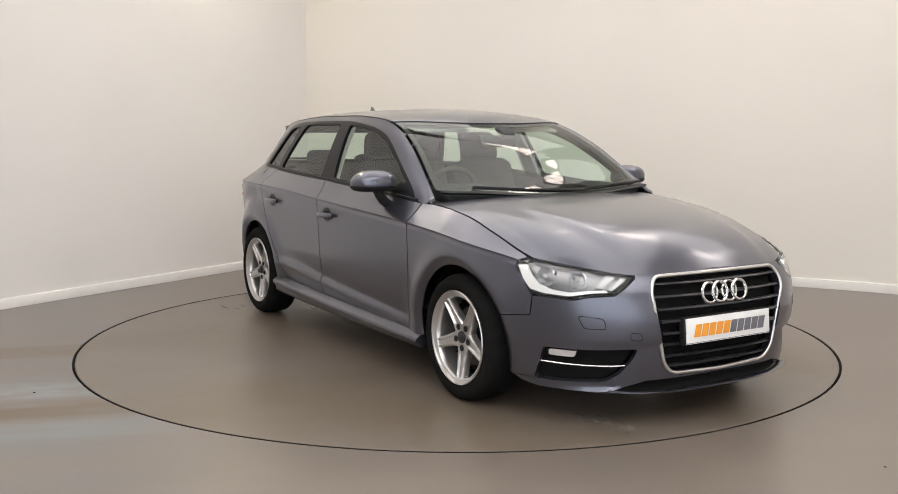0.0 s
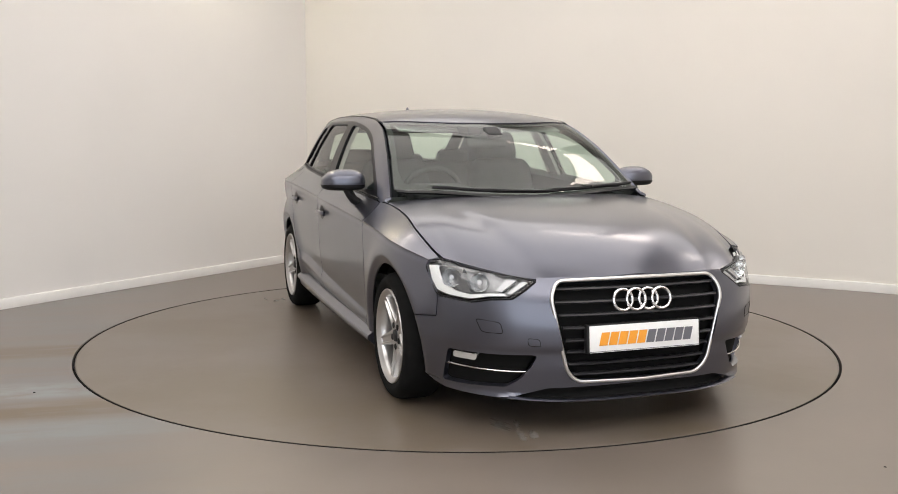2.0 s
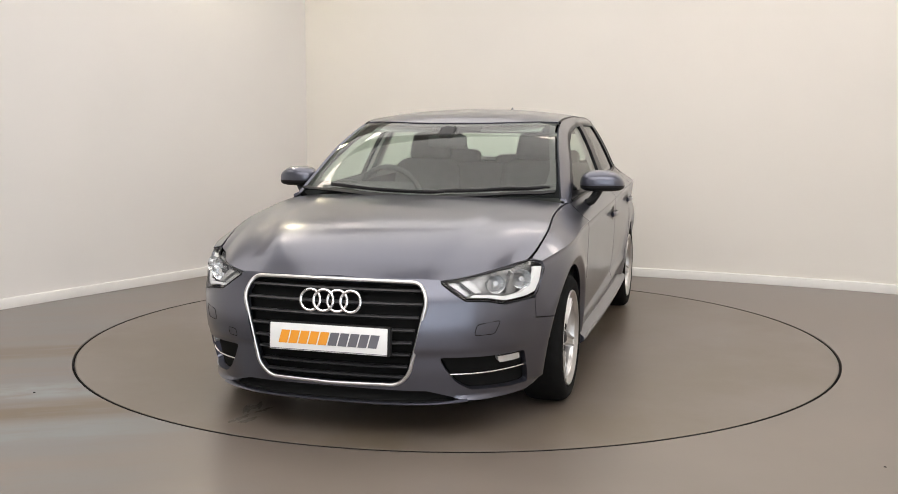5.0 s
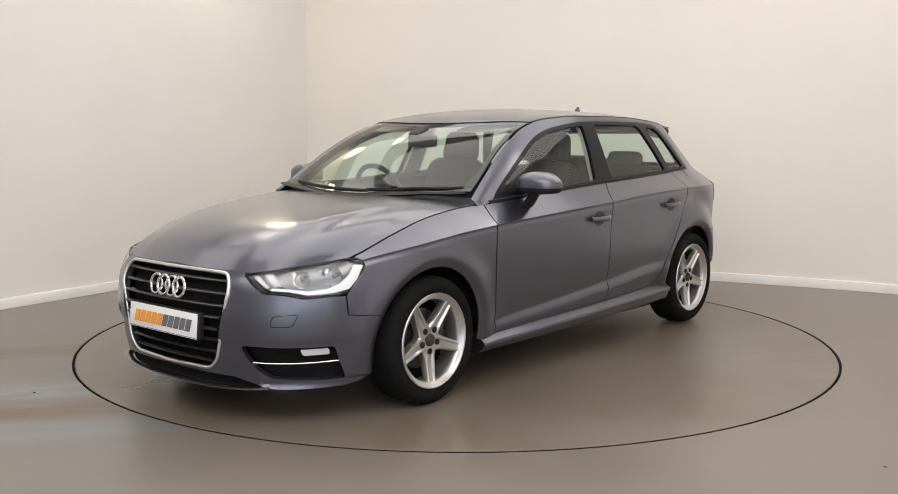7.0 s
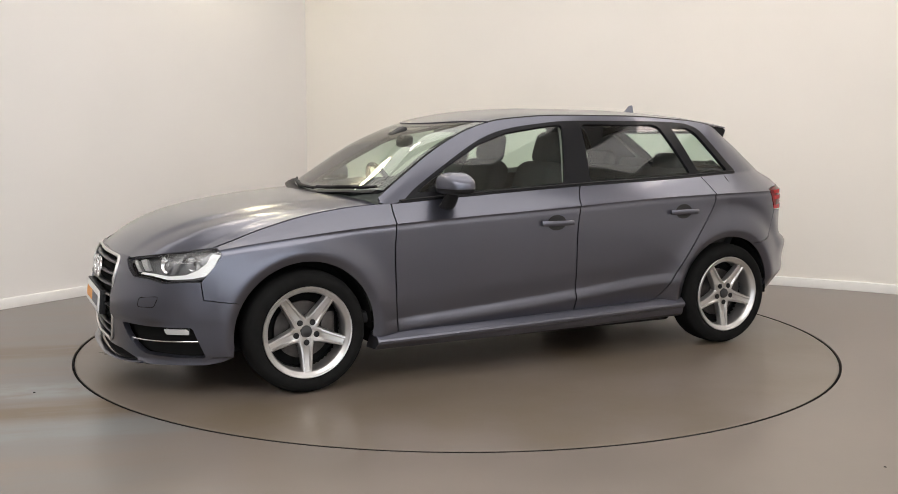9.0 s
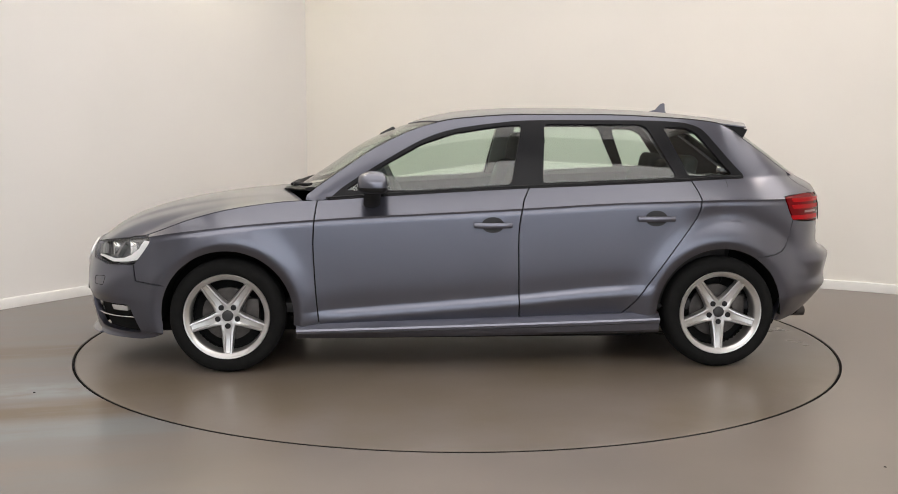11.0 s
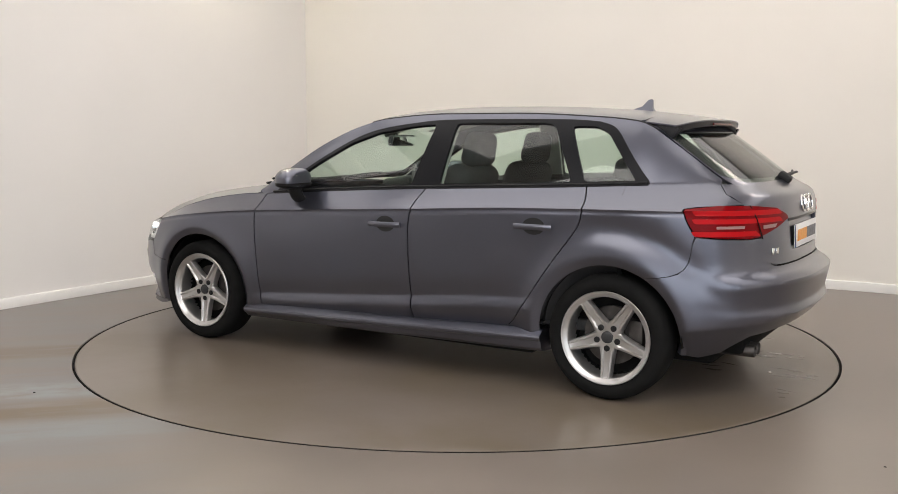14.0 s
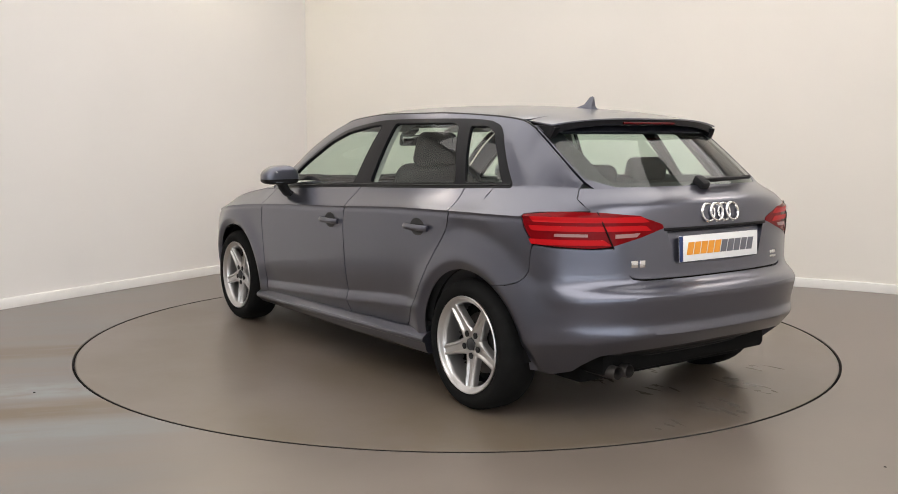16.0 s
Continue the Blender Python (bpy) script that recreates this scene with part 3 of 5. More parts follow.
def sym(poly):
    """A half outline (first coordinate >= 0, open at the middle) closed by its mirror image."""
    return list(poly) + [(-a, b) for a, b in reversed(poly)]


def arch(cx, a0, a1, n=22, r=ARCH_R):
    return [(cx + r * math.cos(radians(a0 + (a1 - a0) * i / n)), HUB_Z + r * math.sin(radians(a0 + (a1 - a0) * i / n))) for i in range(n + 1)]


def beltline(x0, x1, dz, n=16):
    return [(x0 + (x1 - x0) * i / n, belt(x0 + (x1 - x0) * i / n) + dz) for i in range(n + 1)]


CAR = empty("car", "mid-grey metallic five-door hatchback standing on the turntable", "car")


def both(name, vf, material, label="", parent=CAR, smooth=40):
    """A part on the left and its mirror image on the right."""
    link(name, *vf, material, parent, label, smooth)
    return link(name, *flip(vf), material, parent, label, smooth)


G = 0.0035      # half a panel gap
sill_top = lambda x: 0.252 - 0.026 * (x - 0.84)
b_gap = [(-0.226, 0.28), (-0.218, 0.55), (-0.215, 0.70), (-0.221, 0.80), (-0.241, 0.90), (-0.262, 0.945), (-0.278, belt(-0.278) - 0.004)]
c_gap = [(-0.775, 0.295), (-0.83, 0.345), (-0.893, 0.430), (-1.03, 0.625), (-1.150, 0.79), (-1.182, 0.85), (-1.193, 0.905), (-1.188, 0.955), (-1.168, belt(-1.168) - 0.004)]
a_gap = [(0.838, 0.25), (0.852, 0.42), (0.863, 0.65), (0.86, 0.76), (0.852, 0.85), (0.845, belt(0.845) - 0.004)]
bg, cg, ag = curve2(b_gap, 5), curve2(c_gap, 5), curve2(a_gap, 5)
shift = lambda line, d: [(x + d, z) for x, z in line]

# doors
def flank(outline, step, **more):
    """A patch of the flank whose grid follows the shoulder line."""
    dense = []
    for (x0, z0), (x1, z1) in zip(outline, outline[1:] + outline[:1]):
        n = max(1, int(abs(x1 - x0) / 0.05))
        dense += [(x0 + (x1 - x0) * i / n, z0 + (z1 - z0) * i / n) for i in range(n)]
    return patch(lambda x, b: side(x, b + shoulder(x)), [(x, z - shoulder(x)) for x, z in dense], step, **more)


fd = shift(ag, -G) + beltline(0.83, -0.27, -0.006)[1:-1] + shift(bg, G)[::-1] + [(x, sill_top(x)) for x in np.linspace(-0.2, 0.82, 8)]
both("front_door", flank(fd, (0.03, 0.008)), PAINT, smooth=60)
rd = shift(bg, -G) + beltline(-0.29, -1.16, -0.006)[1:-1] + shift(cg, G)[::-1] + [(x, sill_top(x)) for x in np.linspace(-0.76, -0.24, 6)]
both("rear_door", flank(rd, (0.025, 0.008)), PAINT, smooth=60)
# front wings
wing = shift(ag, G)[::-1] + [(0.9, sill_top(0.9) + 0.0), (0.966, 0.25)] + arch(WB, 188, 27) + [(1.66, 0.471), (1.797, 0.487), (1.806, 0.571), (1.800, 0.578), (1.760, 0.628), (1.720, 0.682), (1.712, 0.704), (1.728, belt(1.728) - 0.003)] + beltline(1.72, 0.87, -0.003)[1:]
both("front_wing", flank(wing, (0.012, 0.007)), PAINT, smooth=60)
# quarter panels with the rear pillar
dlo_rear = [(-1.462, 1.0235), (-1.470, 1.031), (-1.464, 1.045), (-1.41, 1.105), (-1.33, 1.205), (-1.28, 1.268), (-1.24, 1.300), (-1.17, 1.322)]
rail_line = lambda x0, x1, n, dz=-0.003: [(x0 + (x1 - x0) * i / n, rail_z(x0 + (x1 - x0) * i / n) + dz) for i in range(n + 1)]
quarter = shift(cg, -G) + [(-1.3, belt(-1.3) - 0.004), (-1.447, belt(-1.447) - 0.006)] + dlo_rear + rail_line(-1.17, -1.765, 22) + [(-1.768, 1.027), (-1.803, 0.990), (-1.857, 0.962), (-1.886, 0.9445)] + [(-1.72, 0.937), (-1.663, 0.928), (-1.66, 0.92), (-1.686, 0.857), (-1.716, 0.803), (-1.709, 0.775), (-1.699, 0.72), (-1.689, 0.680), (-1.673, 0.653), (-1.653, 0.636), (-1.619, 0.6225), (-1.577, 0.6145), (-1.504, 0.6035)]
quarter += [(-WB - ARCH_R * math.cos(radians(a)), HUB_Z + ARCH_R * math.sin(radians(a))) for a in np.linspace(58.2, 187, 34)] + [(-0.80, 0.283)]
both("quarter_panel", flank(quarter, (0.011, 0.007)), PAINT, smooth=60)
# roof rails and front pillars: the painted band over the side windows
dlo_top = [(-1.17, 1.322), (-0.96, 1.334), (-0.35, 1.334), (-0.118, 1.318), (0.116, 1.284), (0.29, 1.226), (0.506, 1.106), (0.70, 0.984), (0.775, 0.924), (0.835, belt(0.835) - 0.003)]
band = rail_line(-1.17, 0.90, 40) + [(0.905, belt(0.9) + 0.004), (0.87, belt(0.87) - 0.003)] + curve2(dlo_top[::-1], 5)
both("roof_rail", patch(side, band, 0.012), PAINT)

# windows: frame, panes and pillar covers
dlo = curve2(dlo_rear[2:], 4)[:-1] + curve2(dlo_top, 5) + beltline(0.83, -1.465, -0.005, 26)[1:]
pane_f = [(0.70, 0.960), (0.50, 1.090), (0.29, 1.206), (0.116, 1.264), (-0.10, 1.297), (-0.20, 1.307), (-0.252, 1.308), (-0.182, 0.993), (0.3, 0.962)]
pane_r = [(-0.378, 1.314), (-0.90, 1.314), (-0.945, 1.300), (-1.09, 1.028), (-0.6, 1.009), (-0.352, 0.999)]
pane_q = [(-1.035, 1.300), (-1.165, 1.297), (-1.225, 1.268), (-1.375, 1.075), (-1.405, 1.042), (-1.155, 1.033)]
panes = [rounded(pane_f, 0.02), rounded(pane_r, 0.025), rounded(pane_q, 0.02)]
both("window_frame", patch(side, dlo, 0.011, panes, back=0.02, lift=0.001), M_GLOSS, "gloss black window surround")
for nm, p in zip(("front_side_window", "rear_side_window", "quarter_window"), panes):
    both(nm, patch(side, p, 0.025, back=0.0, lift=-0.008), M_GLASS, "clear green-tinted window glass")
lip = lambda pts, r, up=(0, 1, 0): tube(pts, r, r, 6, up=up)
both("belt_trim", lip([side(x, z + 0.002) for x, z in beltline(0.80, -1.455, 0.006, 40)], 0.0055), M_BLACK, "black rubber waist seal")

# roof
roof_cut = lambda y: 0.352 - 0.16 * (abs(y) / 0.60) ** 2.2
roof = [(roof_cut(y), y) for y in np.linspace(0.585, -0.585, 27)]
roof += [(x, -rail_y(x) + 0.012) for x in np.linspace(0.17, -1.36, 30)] + [(-1.375, y) for y in np.linspace(-0.52, 0.52, 12)] + [(x, rail_y(x) - 0.012) for x in np.linspace(-1.36, 0.17, 30)]
link("roof", *patch(top, roof, 0.03), PAINT, CAR)
for s in (1, -1):
    link("roof_seam", *tube([Vector(top(x, s * (rail_y(x) - 0.004))) - Vector((0, 0, 0.003)) for x in np.linspace(0.2, -1.45, 40)], 0.007, 0.005, 6), M_BLACK, CAR)

# windscreen
ws_low = lambda y: 1.035 - 0.175 * (abs(y) / 0.70) ** 2.3
ws = [(ws_low(y), y) for y in np.linspace(-0.70, 0.70, 27)] + [(x, rail_y(x) - 0.018) for x in np.linspace(0.80, 0.20, 16)] + [(roof_cut(y) + 0.007, y) for y in np.linspace(0.575, -0.575, 27)] + [(x, -rail_y(x) + 0.018) for x in np.linspace(0.20, 0.80, 16)]
ws_in = rounded([(ws_low(y) - 0.055, y) for y in np.linspace(-0.64, 0.64, 15)] + [(x, rail_y(x) - 0.05) for x in np.linspace(0.74, 0.26, 8)] + [(roof_cut(y) + 0.035, y) for y in np.linspace(0.53, -0.53, 15)] + [(x, -rail_y(x) + 0.05) for x in np.linspace(0.26, 0.74, 8)], 0.01, 3)
link("windscreen", *patch(top, ws, 0.035, back=0.0, lift=-0.004), M_GLASS, CAR, "clear green-tinted windscreen")
link("windscreen_border", *patch(top, ws, 0.014, [ws_in], back=0.006, lift=-0.010), M_BLACK, CAR, "black printed windscreen border")


# bonnet
hood_mid = spl((0, 0.945), (0.10, 0.936), (0.30, 0.916), (0.46, 0.893), (0.64, 0.857), (0.80, 0.806), (0.92, 0.742), (1.0, 0.676))
hood_rear = lambda s: 1.06 - 0.135 * abs(s) ** 2.2
edge_x = lambda v: 0.925 + (1.745 - 0.925) * v


def hood(s, v):
    """s across (-1 to 1), v from the windscreen (0) to the nose (1)."""
    a = abs(s)
    xe = edge_x(v)
    ye = side(xe, belt(xe))[1] - 0.004
    y = s * ye
    zf = 0.672
    ym = min(abs(y), 0.69)
    xfront = XF0 + (nose_x(zf) - XF0) * (1 - (ym / 0.815) ** NE) ** (1 / NE) - 0.004
    xfront += (1.745 - xfront) * max(0, (a - 0.75) / 0.25) ** 2
    x = hood_rear(s) + (xfront - hood_rear(s)) * v
    ze = belt(xe) + 0.001
    z = hood_mid(v) + (ze - hood_mid(v)) * (0.4 * a ** 2.2 + 0.6 * a ** 5)
    z -= 0.019 * v ** 6 * math.sin(math.pi * min(1, a)) ** 2
    yc = 0.74 - 0.20 * v
    k = 1 / (1 + math.exp(-(yc - a) / 0.022))
    z += 0.014 * (k - 1) * math.sin(math.pi * min(1, max(0, 1.02 - v)) ** 0.6) * (1 - max(0, (a - yc) / (1 - yc)))
    return (x, y, z)


link("bonnet", *patch(hood, [(-1, 0), (1, 0), (1, 1), (-1, 1)], (0.02, 0.025)), PAINT, CAR)

# nose: bumper with openings for grille, fog lamps and lower intake
grille = rounded(sym([(0.0, 0.663), (0.372, 0.660), (0.408, 0.590), (0.335, 0.285), (0.285, 0.238), (0.0, 0.232)]), 0.035, 6)
grille_w = [(fy(y, z), z) for y, z in grille]
fog_w = [(fx(1.848, 0.352), 0.352)] + [(fy(y, z), z) for y, z in ((0.62, 0.352), (0.452, 0.357), (0.478, 0.300), (0.515, 0.245), (0.56, 0.211), (0.70, 0.200))] + [(fx(1.785, 0.200), 0.200)]
fog_w = rounded(fog_w, 0.018, 5)
fog_m = [(-a, b) for a, b in fog_w]
head_pts = [(0.452, 0.658), (0.505, 0.620), (0.553, 0.588), (0.632, 0.582), (0.692, 0.565), (0.76, 0.573)]
head_w = [(fy(y, z), z) for y, z in head_pts] + [(fx(1.797, 0.584), 0.584), (fx(1.754, 0.632), 0.632), (fx(1.718, 0.686), 0.686), (fx(1.708, 0.712), 0.712)]
bumper_half = [(0.0, 0.674), (fy(0.2, 0.673), 0.673), (fy(0.36, 0.673), 0.673), (fy(0.445, 0.670), 0.670)] + [(a - 0.003, b - 0.004) for a, b in head_w[:6]] + [(fx(1.810, 0.569), 0.569), (fx(1.801, 0.485), 0.4835), (fx(1.66, 0.467), 0.467), (fx(1.631, 0.458), 0.458)]
bumper_half += [(fx(x, z), z) for x, z in arch(WB, 27.5, -8, 12)] + [(fx(1.665, 0.20), 0.20), (fx(1.72, 0.178), 0.178), (fy(0.74, 0.166), 0.166), (fy(0.60, 0.164), 0.164), (fy(0.53, 0.172), 0.172), (fy(0.40, 0.212), 0.212), (0.0, 0.217)]
link("front_bumper", *patch(front, sym(bumper_half), (0.016, 0.011), [grille_w, fog_w, fog_m], back=0.03), PAINT, CAR, smooth=30)


def recess(w, z, d=0.05):
    x, y, zz = front(w, z)
    return (x - d, y - math.copysign(d * 0.35 * min(1, abs(w)), w), zz)


# added black sheet blocks the bright floor behind grille and lower intake
backing_outline = sym([(0.0, 0.655), (0.40, 0.645), (0.44, 0.55), (0.60, 0.45), (0.66, 0.37), (0.68, 0.19), (0.56, 0.156), (0.0, 0.150)])
link("bumper_backing", *patch(lambda w, z: recess(w, z, 0.075), [(fy(y, z), z) for y, z in backing_outline], 0.025, back=0), M_GAP, CAR, "black carrier behind the bumper")
link("grille_back", *patch(lambda w, z: recess(w, z, 0.055), grille_w, 0.03, back=0), M_GAP, CAR, "black grille backing")
both("intake_back", patch(lambda w, z: recess(w, z, 0.045), fog_w, 0.02, back=0), M_GAP, "black intake mesh")
slot = sym([(0.0, 0.232), (0.40, 0.226), (0.56, 0.182), (0.60, 0.166), (0.50, 0.158), (0.0, 0.152)])
link("lower_intake", *patch(lambda w, z: recess(w, z, 0.035), [(fy(y, z), z) for y, z in slot], (0.02, 0.01), back=0), M_GAP, CAR, "black lower intake")
lip_line = [Vector(front(fy(y, 0.166), 0.166)) + Vector((-0.004, 0, -0.006 + 0.012 * (y / 0.6) ** 4)) for y in np.linspace(-0.55, 0.55, 31)]
link("front_lip", *tube(lip_line, 0.020, 0.006, 8), PAINT, CAR)
link("grille_frame", *tube([Vector(front(w, z)) + Vector((0.003, 0, 0)) for w, z in grille_w], 0.0085, 0.008, 10, True, up=(1, 0, 0)), M_SATIN, CAR, "bright chrome grille surround")


def grille_half(z):
    return 0.40 - max(0, (0.59 - z)) * 0.24 - (max(0, z - 0.60) * 0.5) - max(0, 0.285 - z) * 0.5


for z in (0.625, 0.573, 0.521, 0.469, 0.417, 0.365, 0.313, 0.268):
    hw = grille_half(z) - 0.012
    pts = [Vector(front(fy(y, z), z)) - Vector((0.020, 0, 0)) for y in np.linspace(-hw, hw, 15)]
    link("grille_slat", *tube(pts, 0.016, 0.0075, 8), M_SLAT, CAR)
for s in (0, 1):
    f = lambda vf: flip(vf) if s else vf
    pts = [Vector(front(fy(y, z), z)) - Vector((0.016, 0.004, 0)) for y, z in zip(np.linspace(0.492, 0.768, 12), np.linspace(0.276, 0.281, 12) + 0.004 * np.linspace(-1, 1, 12) ** 2)]
    link("fog_trim", *f(tube(pts, 0.004, 0.004, 8)), M_CHROME, CAR, "thin chrome strip")
    fl = [(fy(y, z), z) for y, z in rounded([(0.662, 0.341), (0.734, 0.343), (0.734, 0.316), (0.668, 0.314)], 0.006, 4)]
    link("fog_lamp", *f(patch(lambda w, z: recess(w, z, 0.012), fl, 0.008, back=0.02)), M_FOG, CAR, "clear fog lamp")


# four interlocked rings
def badge(name, at, tilt, back, r=0.0345, pitch=0.0465, tr=0.0058):
    b = new(name)
    b.parent = CAR
    for i in range(4):
        yc = (i - 1.5) * pitch
        pts = [(0.002 * (1 if i % 2 else -1), yc + r * math.cos(t), r * math.sin(t)) for t in np.linspace(0, 2 * math.pi, 41)[:-1]]
        link("ring", *tube(pts, tr, tr, 8, True, up=(1, 0, 0)), M_CHROME, b)
    b.matrix_basis = pose(*at, 0, tilt, 0)
    tagged(b, "chrome badge of four interlocked rings")
    return b


badge("front_badge", (2.170, 0, 0.577), -10, False, 0.044, 0.0600, 0.0068)


def plate(name, at, rz, tilt, w=0.52, h=0.111):
    """A dealer's show plate: white, with a slanted orange and grey bar for its lettering."""
    p = new(name)
    p.parent = CAR
    tagged(p, "white show plate with orange and grey lettering bars")
    part("board", box_bm(0.006, w, h, 0.002), M_PLATE, p)
    part("edge_strip", box_bm(0.004, 0.022, h * 0.98, 0.001, pose(0.0015, -w / 2 + 0.011, 0)), M_BLUE, p) if name == "rear_plate" else part("edge_strip", box_bm(0.004, w, 0.004, 0.001, pose(0.0012, 0, -h / 2 + 0.004)), M_DGREY, p)
    n, x0, x1 = 10, -0.215, 0.225
    cw = (x1 - x0) / n
    for i in range(n):
        a = x0 + i * cw + 0.003
        b = a + cw - 0.006
        s, hh = 0.014, 0.027
        sg = 1
        bm = bmesh.new()
        vs = [bm.verts.new((0.0046 + 0.0008 * k, sg * (u + sl), z)) for k in (0, 1) for u, sl, z in ((a, -s / 2, -hh), (b, -s / 2, -hh), (b, s / 2, hh), (a, s / 2, hh))]
        for q in ((4, 5, 6, 7), (0, 1, 5, 4), (1, 2, 6, 5), (2, 3, 7, 6), (3, 0, 4, 7)):
            bm.faces.new([vs[k] for k in q])
        part("lettering_bar", bm, M_ORANGE if i < 5 else M_DGREY, p, smooth=0)
    p.matrix_basis = pose(*at, 0, tilt, rz)
    return p


plate("front_plate", (2.203, 0, 0.424), 0, -5)
part("plate_holder", box_bm(0.03, 0.54, 0.12, 0.004, pose(2.185, 0, 0.424, 0, -5, 0)), M_BLACK, CAR)


# headlamps
def headlamp():
    lens_w = head_w + [(fx(1.745, 0.721), 0.721), (fx(1.82, 0.714), 0.714), (fy(0.70, 0.703), 0.703), (fy(0.58, 0.683), 0.683), (fy(0.50, 0.670), 0.670)]
    lens_w = rounded(lens_w, 0.008, 3)

    def deep(d):
        def f(w, z):
            x, y, zz = front(w, z)
            return (x - d, y - d * 0.5 * math.sin(w), zz)
        return f

    for s in (0, 1):
        f = (lambda vf: flip(vf)) if s else (lambda vf: vf)
        h = new("headlamp")
        h.parent = CAR
        tagged(h, "clear headlamp with chrome reflectors")
        link("housing", *f(patch(deep(0.06), lens_w, 0.02, back=0)), M_LAMP_BEZEL, h)
        link("bezel_edge", *f(tube([Vector(front(w, z)) - Vector((0.004, 0.002, 0)) for w, z in lens_w], 0.0032, 0.0032, 6, True)), M_GLOSS, h)
        c1, c2 = (0.742, 0.652), (0.655, 0.642)
        for (yy, zz), r in ((c1, 0.042), (c2, 0.040)):
            base = Vector(deep(0.03)(fy(yy, zz), zz))
            v, q = lathe_y([(r, 0.0), (r * 0.93, -0.004), (r * 0.75, -0.03), (r * 0.35, -0.05), (0.0, -0.052)], 24, False)
            m = Matrix.Translation(base) @ pose(0, 0, 0, 0, 0, -90 + 18)
            link("reflector", *f(([tuple(m @ Vector(p)) for p in v], q)), M_REFL, h)
            v, q = lathe_y([(0.0, -0.012), (0.011, -0.012), (0.012, -0.05), (0.0, -0.05)], 12, False)
            link("bulb", *f(([tuple(m @ Vector(p)) for p in v], q)), M_CHROME, h)
        outer = [(1.731, 0.694), (1.764, 0.638), (1.802, 0.597)]
        inner = [(1.838, 0.622), (1.796, 0.655), (1.768, 0.698)]
        drl = [(fx(x, z), z) for x, z in outer] + [(fy(y, z), z) for y, z in ((0.758, 0.584), (0.692, 0.577), (0.632, 0.592), (0.566, 0.597), (0.577, 0.606), (0.632, 0.603), (0.692, 0.593), (0.742, 0.602))] + [(fx(x, z), z) for x, z in inner]
        link("daylight_strip", *f(patch(deep(0.018), drl, 0.005, back=0.02)), M_DRL, h)
        for slant in ([(0.478, 0.650), (0.548, 0.604), (0.566, 0.606), (0.500, 0.655)], [(0.522, 0.657), (0.583, 0.612), (0.606, 0.614), (0.553, 0.664)]):
            link("indicator", *f(patch(deep(0.022), [(fy(y, z), z) for y, z in slant], 0.006, back=0.02)), M_INDICATOR, h)
        link("divider", *f(patch(deep(0.024), [(fy(y, z), z) for y, z in ((0.690, 0.690), (0.690, 0.604), (0.706, 0.604), (0.706, 0.692))], 0.008, back=0.03)), M_LAMP_BEZEL, h)
        link("lens", *f(patch(front, lens_w, (0.022, 0.014), back=0.004, lift=-0.002)), M_LENS, h)


headlamp()
# washer and towing covers: fine seams in the bumper
for pts in ([(0.678, 0.500), (0.597, 0.490), (0.587, 0.445), (0.658, 0.446)],):
    both("washer_cover", tube([Vector(front(fy(y, z), z)) + Vector((0.0005, 0, 0)) for y, z in rounded(pts, 0.012, 4)], 0.0016, 0.0016, 4, True), M_GAP)
tow = [Vector(front(fy(y, z), z)) + Vector((0.0005, 0, 0)) for y, z in rounded([(-0.500, 0.430), (-0.455, 0.426), (-0.448, 0.395), (-0.495, 0.398)], 0.01, 4)]
link("tow_cover", *tube(tow, 0.0014, 0.0014, 4, True), M_GAP, CAR)

# sills
for s in (1, -1):
    prof = [(0.10, 0.266), (0.030, 0.262), (0.004, 0.243), (-0.006, 0.236), (-0.010, 0.226), (-0.008, 0.213), (0.004, 0.206), (0.014, 0.196), (0.03, 0.180), (0.16, 0.170)]
    xs = np.linspace(0.958, -0.984, 24)
    k, verts, faces = len(prof), [], []
    for x in xs:
        for d, z in prof:
            zz = z - 0.024 * (x - 0.84) * (1 if z > 0.2 else 0.35)
            verts.append((x, s * (0.878 - 0.012 * (x / 0.9) ** 2 - d), zz))
    for i in range(len(xs) - 1):
        faces += [(i * k + j, i * k + j + 1, (i + 1) * k + j + 1, (i + 1) * k + j)[::s] for j in range(k - 1)]
    faces += [tuple(range(k))[::-s], tuple((len(xs) - 1) * k + j for j in range(k))[::s]]
    link("sill", verts, faces, PAINT, CAR, smooth=25)

# tail: bumper, tailgate, lamps
rb = [(0.0, 0.652), (ry(0.44, 0.652), 0.652), (ry(0.486, 0.657), 0.658), (ry(0.511, 0.69), 0.692), (ry(0.563, 0.79), 0.790), (ry(0.64, 0.785), 0.784), (rx(-1.80, 0.790), 0.790), (rx(-1.723, 0.799), 0.799)]
rb += [(rx(x, z), z) for x, z in ((-1.712, 0.775), (-1.702, 0.72), (-1.692, 0.678), (-1.676, 0.650), (-1.655, 0.632), (-1.62, 0.619), (-1.578, 0.611), (-1.503, 0.600))]
rb += [(rx(-WB - ARCH_R * math.cos(radians(a)), HUB_Z + ARCH_R * math.sin(radians(a))), HUB_Z + ARCH_R * math.sin(radians(a))) for a in np.linspace(57.5, -10, 16)]
rb += [(rx(-1.75, 0.232), 0.228), (rx(-1.85, 0.26), 0.252), (ry(0.64, 0.29), 0.285), (ry(0.60, 0.335), 0.335), (ry(0.45, 0.356), 0.356), (0.0, 0.370)]
